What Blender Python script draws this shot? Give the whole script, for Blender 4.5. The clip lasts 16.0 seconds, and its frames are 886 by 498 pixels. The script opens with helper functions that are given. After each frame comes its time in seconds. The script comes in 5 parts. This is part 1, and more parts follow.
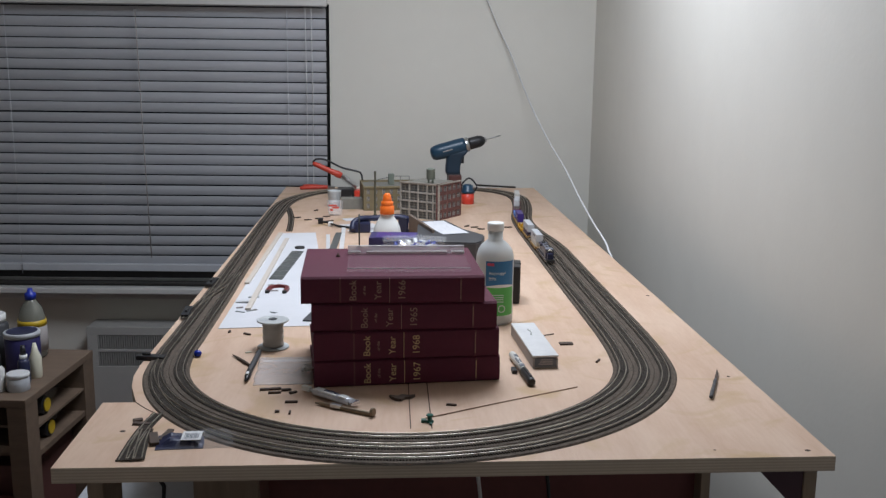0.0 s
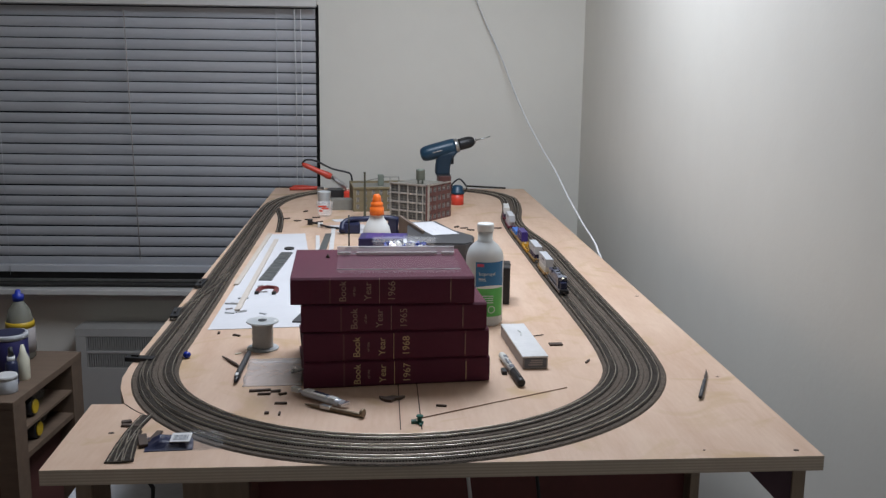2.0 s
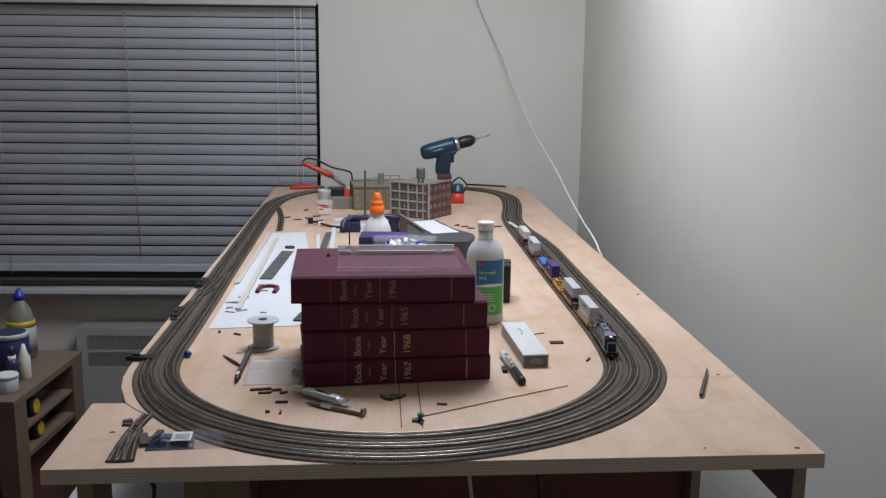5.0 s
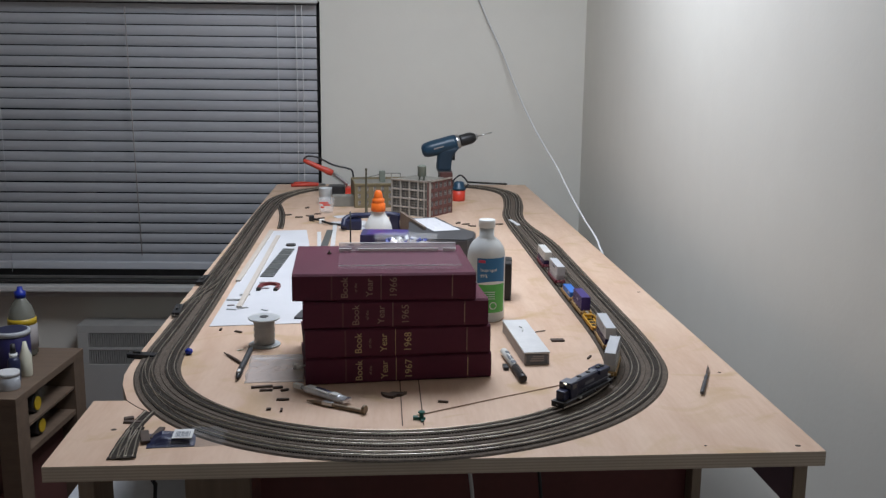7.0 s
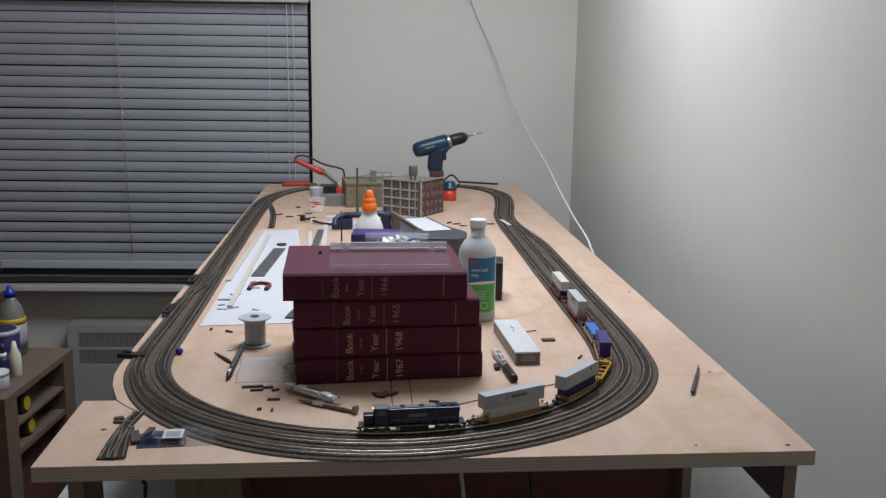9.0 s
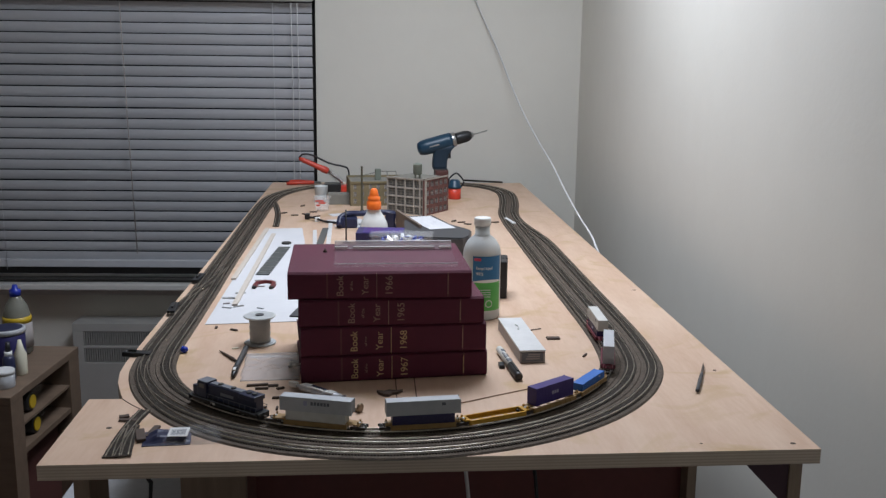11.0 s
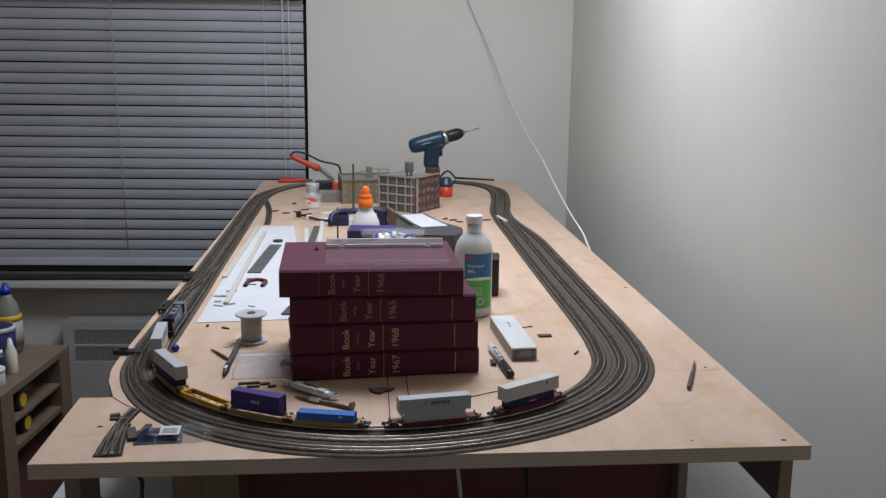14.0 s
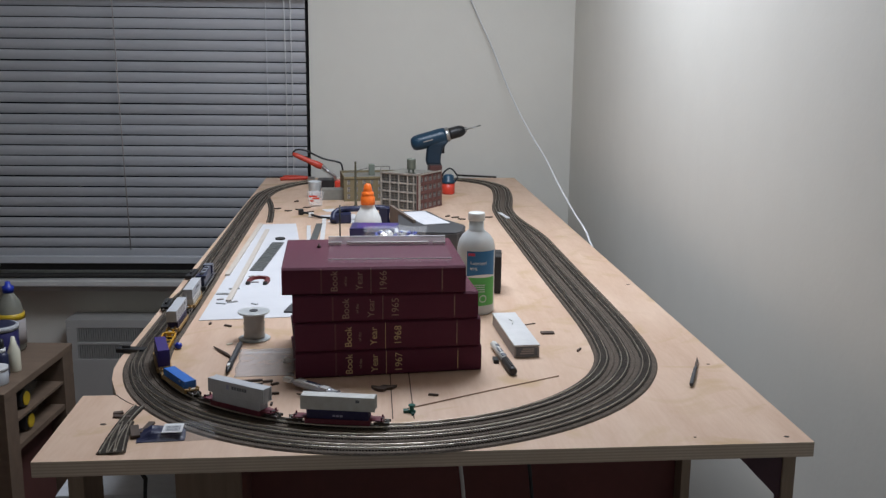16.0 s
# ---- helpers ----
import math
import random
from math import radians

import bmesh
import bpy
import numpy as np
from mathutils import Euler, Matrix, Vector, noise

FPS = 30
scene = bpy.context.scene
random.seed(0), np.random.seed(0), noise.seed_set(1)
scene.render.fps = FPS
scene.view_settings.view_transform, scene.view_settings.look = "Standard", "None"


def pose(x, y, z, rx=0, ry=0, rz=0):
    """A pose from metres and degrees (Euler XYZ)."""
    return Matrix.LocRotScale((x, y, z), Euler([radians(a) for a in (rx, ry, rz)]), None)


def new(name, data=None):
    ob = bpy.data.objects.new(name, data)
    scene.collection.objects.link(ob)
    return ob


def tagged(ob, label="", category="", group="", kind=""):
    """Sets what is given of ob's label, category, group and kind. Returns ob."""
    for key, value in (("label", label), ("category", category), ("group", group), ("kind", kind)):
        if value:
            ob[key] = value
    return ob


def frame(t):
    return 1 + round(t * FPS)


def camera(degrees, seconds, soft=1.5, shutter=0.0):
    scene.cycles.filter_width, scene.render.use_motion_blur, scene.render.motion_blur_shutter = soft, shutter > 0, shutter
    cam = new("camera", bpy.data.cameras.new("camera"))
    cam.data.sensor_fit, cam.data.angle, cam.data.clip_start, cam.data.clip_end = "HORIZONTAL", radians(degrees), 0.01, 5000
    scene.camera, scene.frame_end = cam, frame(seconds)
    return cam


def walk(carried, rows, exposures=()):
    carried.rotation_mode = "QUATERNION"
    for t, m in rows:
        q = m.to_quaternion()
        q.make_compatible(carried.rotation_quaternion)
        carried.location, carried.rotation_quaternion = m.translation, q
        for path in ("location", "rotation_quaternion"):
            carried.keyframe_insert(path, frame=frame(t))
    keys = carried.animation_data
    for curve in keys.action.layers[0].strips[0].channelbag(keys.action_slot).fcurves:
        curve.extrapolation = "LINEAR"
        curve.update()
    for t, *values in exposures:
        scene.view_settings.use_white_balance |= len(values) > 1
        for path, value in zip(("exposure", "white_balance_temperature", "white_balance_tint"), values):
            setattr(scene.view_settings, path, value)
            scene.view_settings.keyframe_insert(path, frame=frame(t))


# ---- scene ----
T = 1.0          # height of the table top
EYE = (-0.063, -1.052, T + 0.4577)
cam = camera(49.5, 16.0, soft=1.35)
# seconds, yaw, pitch, roll
TURNS = [
    (0, -3.24, -11.06, 0.69),
    (0.5, -3.52, -11.00, 0.81),
    (1, -3.62, -10.94, 0.76),
    (1.5, -3.89, -10.94, 0.85),
    (2, -3.86, -11.00, 0.76),
    (2.5, -3.70, -10.99, 0.80),
    (3, -3.71, -11.07, 0.74),
    (3.5, -3.74, -11.03, 0.75),
    (4, -3.79, -11.05, 0.70),
    (6.5, -3.82, -11.19, 0.59),
    (7, -3.77, -11.23, 0.64),
    (7.5, -4.20, -11.18, 0.68),
    (8, -4.32, -11.19, 0.79),
    (8.5, -4.30, -11.22, 0.74),
    (9, -4.31, -11.24, 0.80),
    (11.5, -3.94, -11.38, 0.70),
    (12, -3.88, -11.44, 0.74),
    (12.5, -4.05, -11.51, 0.70),
    (13, -4.24, -11.48, 0.69),
    (13.5, -4.44, -11.47, 0.74),
    (14, -4.54, -11.47, 0.72),
    (14.5, -4.35, -11.51, 0.70),
    (15, -4.28, -11.59, 0.61),
    (15.5, -4.29, -11.59, 0.53),
    (16, -4.40, -11.63, 0.57),
]
walk(cam, [(t, pose(*EYE, 90 + p, 0, y) @ pose(0, 0, 0, 0, 0, r)) for t, y, p, r in TURNS])

# ---- world and light ----
world = bpy.data.worlds.new("night")
scene.world = world
world.use_nodes = True
world.node_tree.nodes["Background"].inputs[0].default_value = (0.02, 0.025, 0.04, 1)
world.node_tree.nodes["Background"].inputs[1].default_value = 0.3
scene.view_settings.exposure = 0.0

ROOM = pose(-0.3, 2.56, 0, 0, 0, -2.3)      # the room stands a little askew to the table


def lamp(name, m, size, watts, colour):
    d = bpy.data.lights.new(name, "AREA")
    d.shape, d.size, d.energy, d.color = "DISK", size, watts, colour
    ob = new(name, d)
    ob.matrix_world = m
    return ob


lamp("ceiling_lamp_light", ROOM @ pose(0.42, -1.56, 2.44), 0.80, 31.5, (0.806, 0.878, 1.0))

# ---- materials ----
def mat(name, base, rough=0.5, metal=0.0, second=None, scale=30.0, amount=0.5, bump=0.0, bscale=200.0, stretch=(1, 1, 1),
        rand=0.0, trans=0.0, ior=1.45, emit=0.0, coords="Object", coat=0.0):
    m = bpy.data.materials.new(name)
    m.use_nodes = True
    nt = m.node_tree
    N, L = nt.nodes, nt.links
    b = N["Principled BSDF"]
    b.inputs["Base Color"].default_value = (*base, 1)
    b.inputs["Roughness"].default_value = rough
    b.inputs["Metallic"].default_value = metal
    b.inputs["IOR"].default_value = ior
    b.inputs["Transmission Weight"].default_value = trans
    b.inputs["Coat Weight"].default_value = coat
    if emit:
        b.inputs["Emission Color"].default_value = (*base, 1)
        b.inputs["Emission Strength"].default_value = emit
    tc, mp = N.new("ShaderNodeTexCoord"), N.new("ShaderNodeMapping")
    L.new(tc.outputs[coords], mp.inputs[0])
    mp.inputs["Scale"].default_value = stretch
    if second is None:
        second = tuple(0.8 * c for c in base)
    n1, n2, mix = N.new("ShaderNodeTexNoise"), N.new("ShaderNodeTexNoise"), N.new("ShaderNodeMixRGB")
    n1.inputs["Scale"].default_value, n1.inputs["Detail"].default_value = scale, 5
    n2.inputs["Scale"].default_value, n2.inputs["Detail"].default_value = scale * 7, 3
    L.new(mp.outputs[0], n1.inputs[0])
    L.new(mp.outputs[0], n2.inputs[0])
    add = N.new("ShaderNodeMath")
    add.operation = "MULTIPLY_ADD"
    L.new(n2.outputs[0], add.inputs[0])
    add.inputs[1].default_value = 0.4
    L.new(n1.outputs[0], add.inputs[2])
    ramp = N.new("ShaderNodeMapRange")
    ramp.inputs[1].default_value, ramp.inputs[2].default_value = 0.45, 0.95
    ramp.inputs[3].default_value, ramp.inputs[4].default_value = 0.0, amount
    L.new(add.outputs[0], ramp.inputs[0])
    L.new(ramp.outputs[0], mix.inputs[0])
    mix.inputs[1].default_value, mix.inputs[2].default_value = (*base, 1), (*second, 1)
    out = mix.outputs[0]
    if rand:
        oi, hs, mr = N.new("ShaderNodeObjectInfo"), N.new("ShaderNodeHueSaturation"), N.new("ShaderNodeMapRange")
        L.new(oi.outputs["Random"], mr.inputs[0])
        mr.inputs[3].default_value, mr.inputs[4].default_value = 1 - rand, 1 + rand
        L.new(mr.outputs[0], hs.inputs["Value"])
        L.new(out, hs.inputs["Color"])
        out = hs.outputs[0]
    L.new(out, b.inputs["Base Color"])
    if bump:
        nb, bp = N.new("ShaderNodeTexNoise"), N.new("ShaderNodeBump")
        nb.inputs["Scale"].default_value, nb.inputs["Detail"].default_value = bscale, 4
        L.new(mp.outputs[0], nb.inputs[0])
        L.new(nb.outputs[0], bp.inputs["Height"])
        bp.inputs["Strength"].default_value, bp.inputs["Distance"].default_value = bump, 0.002
        L.new(bp.outputs[0], b.inputs["Normal"])
    return m


def ply_edge_mat():
    m = mat("plywood_edge", (0.60, 0.52, 0.43), 0.7, second=(0.48, 0.40, 0.32), scale=40, amount=0.6)
    nt = m.node_tree
    N, L = nt.nodes, nt.links
    tc, sep, w, r = N.new("ShaderNodeTexCoord"), N.new("ShaderNodeSeparateXYZ"), N.new("ShaderNodeMath"), N.new("ShaderNodeMath")
    L.new(tc.outputs["Object"], sep.inputs[0])
    w.operation = "MULTIPLY"
    w.inputs[1].default_value = 2 * math.pi / 0.0037
    L.new(sep.outputs[2], w.inputs[0])
    r.operation = "SINE"
    L.new(w.outputs[0], r.inputs[0])
    mr, mx = N.new("ShaderNodeMapRange"), N.new("ShaderNodeMixRGB")
    mr.inputs[1].default_value, mr.inputs[2].default_value = -0.2, 0.4
    L.new(r.outputs[0], mr.inputs[0])
    L.new(mr.outputs[0], mx.inputs[0])
    b = N["Principled BSDF"]
    src = b.inputs["Base Color"].links[0].from_socket
    L.new(src, mx.inputs[1])
    mx.inputs[2].default_value = (0.47, 0.39, 0.31, 1)
    L.new(mx.outputs[0], b.inputs["Base Color"])
    return m


def plywood_mat():
    """Birch face: long soft figure along the board, a few yellow stains."""
    m = mat("plywood_face", (0.625, 0.458, 0.345), 0.5, second=(0.50, 0.325, 0.225), scale=5, amount=0.9, stretch=(5, 0.8, 1), bump=0.1, bscale=300)
    nt = m.node_tree
    N, L = nt.nodes, nt.links
    b = N["Principled BSDF"]
    src = b.inputs["Base Color"].links[0].from_socket
    tc = N.new("ShaderNodeTexCoord")
    n, r, mx = N.new("ShaderNodeTexNoise"), N.new("ShaderNodeMapRange"), N.new("ShaderNodeMixRGB")
    n.inputs["Scale"].default_value, n.inputs["Detail"].default_value = 5.5, 6
    n.inputs["Distortion"].default_value = 2.2
    L.new(tc.outputs["Object"], n.inputs[0])
    r.inputs[1].default_value, r.inputs[2].default_value, r.inputs[4].default_value = 0.52, 0.68, 0.85
    L.new(n.outputs[0], r.inputs[0])
    L.new(r.outputs[0], mx.inputs[0])
    L.new(src, mx.inputs[1])
    mx.inputs[2].default_value = (0.47, 0.315, 0.175, 1)
    L.new(mx.outputs[0], b.inputs["Base Color"])
    return m


def see_through(name, share, rough, tint=(0.95, 0.95, 0.97), bump=0.0):
    """Thin clear plastic: mostly transparent, the rest a glossy skin."""
    m = mat(name, tint, rough, second=(0.8, 0.8, 0.82), scale=40, amount=0.4, bump=bump, bscale=70)
    N, L = m.node_tree.nodes, m.node_tree.links
    mix, tr = N.new("ShaderNodeMixShader"), N.new("ShaderNodeBsdfTransparent")
    mix.inputs[0].default_value = share
    L.new(tr.outputs[0], mix.inputs[1])
    L.new(N["Principled BSDF"].outputs[0], mix.inputs[2])
    L.new(mix.outputs[0], N["Material Output"].inputs[0])
    return m


M = {
    "wall": mat("wall_paint", (0.70, 0.68, 0.62), 0.7, second=(0.64, 0.615, 0.56), scale=2.2, amount=0.6, bump=0.12, bscale=85),
    "ceiling": mat("ceiling_paint", (0.8, 0.79, 0.76), 0.8, scale=3, amount=0.2),
    "floor": mat("red_wood_floor", (0.13, 0.035, 0.022), 0.4, second=(0.07, 0.02, 0.014), scale=6, amount=0.9, stretch=(8, 0.8, 1)),
    "ply": plywood_mat(),
    "plyedge": ply_edge_mat(),
    "slat": mat("blind_slat", (0.50, 0.51, 0.54), 0.5, second=(0.43, 0.44, 0.47), scale=5, amount=0.6, rand=0.03),
    "whitepaint": mat("white_paint", (0.60, 0.59, 0.57), 0.5, second=(0.5, 0.49, 0.47), scale=6, amount=0.5),
    "cord": mat("cord", (0.62, 0.62, 0.62), 0.8, scale=80),
    "greycord": mat("grey_white_cable", (0.60, 0.60, 0.60), 0.6, second=(0.5, 0.5, 0.5), scale=80),
    "black": mat("black_plastic", (0.018, 0.018, 0.02), 0.4, scale=40),
    "blackmatt": mat("black_matt", (0.03, 0.028, 0.026), 0.7, scale=60),
    "heater": mat("heater_enamel", (0.42, 0.41, 0.39), 0.5, scale=4, amount=0.5),
    "dark": mat("slot_shade_black", (0.02, 0.02, 0.022), 0.8),
    "shelfwood": mat("shelf_laminate", (0.17, 0.118, 0.083), 0.5, second=(0.115, 0.080, 0.056), scale=8, amount=0.8, stretch=(1, 6, 6)),
    "legwood": mat("unpainted_leg_wood", (0.30, 0.225, 0.165), 0.7, second=(0.20, 0.15, 0.11), scale=7, amount=0.8, stretch=(12, 12, 1)),
    # shelf laminate darkened to stand for the shade inside the cubbies
    "shelfdark": mat("shaded_shelf_laminate", (0.05, 0.035, 0.028), 0.7),
    "redwood": mat("dark_red_board", (0.15, 0.045, 0.042), 0.5, second=(0.10, 0.030, 0.028), scale=9, amount=0.8),
    "tie": mat("track_ties", (0.032, 0.024, 0.018), 0.8, second=(0.07, 0.055, 0.042), scale=120, amount=0.8),
    "bed": mat("track_bed", (0.058, 0.043, 0.032), 0.9, second=(0.135, 0.105, 0.08), scale=160, amount=0.9, bump=0.7, bscale=900),
    "rail": mat("nickel_rail", (0.60, 0.55, 0.48), 0.31, 1.0, second=(0.26, 0.21, 0.16), scale=40, amount=0.8),
    "maroon": mat("maroon_cloth", (0.108, 0.021, 0.042), 0.58, second=(0.082, 0.016, 0.032), scale=25, amount=0.7, bump=0.25, bscale=1400),
    "pages": mat("page_edges", (0.62, 0.55, 0.44), 0.8, second=(0.4, 0.33, 0.25), scale=60, amount=0.8, stretch=(1, 1, 30)),
    "gold": mat("gold_foil", (0.62, 0.43, 0.22), 0.5, 0.0, scale=200, amount=0.6),
    "goldfaint": mat("faded_gold_rule", (0.15, 0.045, 0.050), 0.6, 0.0, scale=200, amount=0.7),
    "goldworn": mat("worn_gold_foil", (0.36, 0.22, 0.16), 0.55, 0.0, scale=200, amount=0.7),
    "paper": mat("white_paper", (0.60, 0.60, 0.62), 0.7, second=(0.52, 0.52, 0.54), scale=12, amount=0.5),
    "card": mat("white_card", (0.66, 0.66, 0.66), 0.4, second=(0.50, 0.50, 0.50), scale=35, amount=0.7),
    "greycard": mat("grey_card", (0.33, 0.30, 0.29), 0.6, second=(0.25, 0.23, 0.22), scale=30),
    "whiteplastic": mat("white_plastic", (0.74, 0.74, 0.72), 0.35, scale=20, amount=0.3),
    "milky": mat("milky_plastic", (0.68, 0.70, 0.70), 0.3, second=(0.58, 0.61, 0.62), scale=10, amount=0.6, trans=0.3),
    "clear": see_through("clear_plastic", 0.06, 0.08),
    "veryclear": see_through("clear_sheet", 0.02, 0.05),
    "cloudy": see_through("cloudy_plastic", 0.45, 0.2),
    "film": see_through("plastic_film", 0.15, 0.15, bump=0.9),
    "labelblue": mat("blue_label", (0.03, 0.16, 0.33), 0.4, second=(0.03, 0.13, 0.27), scale=40),
    "labelgreen": mat("green_label", (0.10, 0.42, 0.09), 0.4, second=(0.07, 0.33, 0.07), scale=40),
    "labelred": mat("red_label", (0.55, 0.06, 0.12), 0.4),
    "orange": mat("orange_plastic", (0.85, 0.17, 0.02), 0.35, second=(0.75, 0.13, 0.015), scale=40),
    "red": mat("red_plastic", (0.62, 0.055, 0.03), 0.4, second=(0.5, 0.04, 0.025), scale=40),
    "redtool": mat("red_handle", (0.55, 0.06, 0.035), 0.4, scale=40),
    "darkred": mat("dark_red_enamel", (0.14, 0.02, 0.02), 0.45, scale=40),
    "teal": mat("teal_plastic", (0.014, 0.050, 0.090), 0.36, second=(0.010, 0.036, 0.066), scale=40),
    "tealdark": mat("dark_teal_plastic", (0.015, 0.035, 0.06), 0.5, scale=40),
    "steel": mat("steel", (0.55, 0.55, 0.55), 0.3, 1.0, second=(0.4, 0.4, 0.4), scale=80),
    "brownbat": mat("brown_battery", (0.10, 0.04, 0.035), 0.5, scale=40),
    "brick": mat("red_brick_casting", (0.135, 0.058, 0.050), 0.75, second=(0.10, 0.045, 0.040), scale=90, amount=0.7),
    "stone": mat("pale_stone_casting", (0.37, 0.34, 0.30), 0.75, second=(0.27, 0.245, 0.21), scale=80, amount=0.7),
    "tanbrick": mat("tan_brick_casting", (0.23, 0.185, 0.105), 0.8, second=(0.17, 0.135, 0.075), scale=80, amount=0.7),
    "greycast": mat("grey_casting", (0.22, 0.21, 0.18), 0.75, second=(0.15, 0.145, 0.13), scale=80),
    "tank": mat("greenish_grey_tank", (0.17, 0.19, 0.155), 0.6, scale=60),
    "winglass": mat("dull_window", (0.115, 0.112, 0.112), 0.35, second=(0.16, 0.15, 0.15), scale=60, amount=0.8),
    "navy": mat("navy_plastic", (0.018, 0.022, 0.06), 0.4, scale=30),
    "navybox": mat("navy_box", (0.025, 0.022, 0.10), 0.45, scale=30),
    "bluebits": mat("blue_bits", (0.03, 0.06, 0.30), 0.3, scale=50),
    "blueball": mat("blue_glossy", (0.01, 0.03, 0.33), 0.2, scale=50),
    "silver": mat("silver_foil", (0.7, 0.7, 0.74), 0.25, 0.9, scale=60),
    "greycase": mat("grey_case", (0.055, 0.056, 0.06), 0.5, second=(0.04, 0.04, 0.045), scale=20),
    "pencilline": mat("dark_line", (0.07, 0.04, 0.03), 0.8),
    "basswood": mat("pale_basswood", (0.56, 0.50, 0.44), 0.7, second=(0.46, 0.40, 0.34), scale=30, amount=0.7, stretch=(8, 1, 1)),
    "olive": mat("dark_olive_casting", (0.085, 0.075, 0.045), 0.7, second=(0.055, 0.05, 0.03), scale=80, amount=0.7),
    "rulegrey": mat("grey_metal_rule", (0.095, 0.10, 0.097), 0.45, second=(0.06, 0.065, 0.062), scale=40, amount=0.6),
    "wrap": see_through("clear_wrap", 0.07, 0.10, bump=0.6),
    "purplewood": mat("dark_plum_board", (0.060, 0.024, 0.036), 0.5, second=(0.042, 0.016, 0.025), scale=9, amount=0.8),
    "palestick": mat("pale_brown_wood", (0.30, 0.19, 0.12), 0.7, second=(0.2, 0.12, 0.075), scale=40, amount=0.8),
    "cardboard": mat("grey_brown_card", (0.19, 0.145, 0.115), 0.8, second=(0.13, 0.10, 0.08), scale=40, amount=0.7),
    "haze": see_through("hazy_film", 0.34, 0.22, bump=0.9),
    "foil": mat("clear_foil_tube", (0.74, 0.75, 0.79), 0.25, 0.25, second=(0.50, 0.52, 0.60), scale=60, amount=0.8, bump=0.5, bscale=120),
    "green": mat("green_plastic", (0.012, 0.10, 0.075), 0.35),
    "brownbit": mat("brown_scrap", (0.085, 0.055, 0.04), 0.75, second=(0.05, 0.035, 0.028), scale=120, amount=0.8),
    "bronze": mat("worn_bronze", (0.24, 0.18, 0.12), 0.4, 0.6, second=(0.14, 0.10, 0.07), scale=120, amount=0.8),
    "wire": mat("wire_coil", (0.46, 0.455, 0.44), 0.5, second=(0.36, 0.355, 0.34), scale=60, amount=0.7),
    "yellow": mat("yellow_plastic", (0.50, 0.33, 0.02), 0.4, scale=40),
    "soap": mat("clear_soap_bottle", (0.26, 0.26, 0.22), 0.15, trans=0.35, second=(0.2, 0.2, 0.17), scale=10),
    "bluecap": mat("blue_cap", (0.012, 0.03, 0.30), 0.35, scale=40),
    "cream": mat("cream_plastic", (0.66, 0.63, 0.50), 0.4, scale=20),
    "locoblue": mat("loco_blue", (0.012, 0.016, 0.045), 0.32, second=(0.02, 0.024, 0.055), scale=150),
    "locogrey": mat("loco_roof_grey", (0.16, 0.17, 0.20), 0.4, scale=150),
    "locoblack": mat("loco_black", (0.012, 0.012, 0.013), 0.5, second=(0.03, 0.028, 0.026), scale=150),
    "carbrown": mat("well_car_ochre", (0.36, 0.225, 0.085), 0.5, second=(0.25, 0.15, 0.055), scale=150, amount=0.7),
    "caryellow": mat("well_car_yellow", (0.58, 0.31, 0.02), 0.45, second=(0.45, 0.23, 0.02), scale=150, amount=0.7),
    "carmaroon": mat("well_car_maroon", (0.16, 0.022, 0.04), 0.5, second=(0.10, 0.015, 0.026), scale=150, amount=0.7),
    "boxgrey": mat("container_grey", (0.47, 0.48, 0.50), 0.45, second=(0.38, 0.39, 0.41), scale=90, amount=0.6),
    "boxpale": mat("container_pale", (0.60, 0.60, 0.58), 0.45, second=(0.46, 0.44, 0.40), scale=90, amount=0.7),
    "boxpurple": mat("container_purple", (0.040, 0.022, 0.17), 0.4, second=(0.03, 0.018, 0.13), scale=90),
    "boxblue": mat("container_blue", (0.03, 0.15, 0.50), 0.4, second=(0.025, 0.12, 0.42), scale=90),
    "boxnavy": mat("container_navy", (0.02, 0.016, 0.075), 0.4, scale=90),
    "lettering": mat("grey_lettering", (0.13, 0.14, 0.16), 0.6, scale=200),
    "lettersilver": mat("pale_lettering", (0.36, 0.36, 0.50), 0.6, scale=200),
    "truck": mat("truck_dark_brown", (0.05, 0.035, 0.028), 0.6, scale=150),
    "headlight": mat("headlight", (1.0, 0.95, 0.8), 0.3, emit=3.0),
    "window": mat("window_glass", (0.02, 0.025, 0.03), 0.06, scale=3),
}
# worn book cloth is duller than plastic
M["maroon"].node_tree.nodes["Principled BSDF"].inputs["Specular IOR Level"].default_value = 0.24


# ---- mesh helpers ----
def link(name, bm, material, parent=None, label="", smooth=False, m=None):
    me = bpy.data.meshes.new(name)
    bm.normal_update()
    bm.to_mesh(me)
    bm.free()
    for k in material if isinstance(material, (list, tuple)) else [material]:
        me.materials.append(M[k] if isinstance(k, str) else k)
    if smooth:
        for p in me.polygons:
            p.use_smooth = True
    ob = new(name, me)
    if parent is not None:
        ob.parent = parent
    if m is not None:
        ob.matrix_basis = m
    if label:
        ob["label"] = label
    if material in ("clear", "veryclear", "film", "haze", "wrap"):
        ob.visible_shadow = False
    return ob


def part(name, bm, material, parent, label="", smooth=False):
    return link(name, bm, material, parent, label, smooth)


def thing(name, m, label, category, group="", kind=""):
    e = new(name)
    e.empty_display_size = 0.02
    e.matrix_basis = m
    return tagged(e, label, category, group, kind)


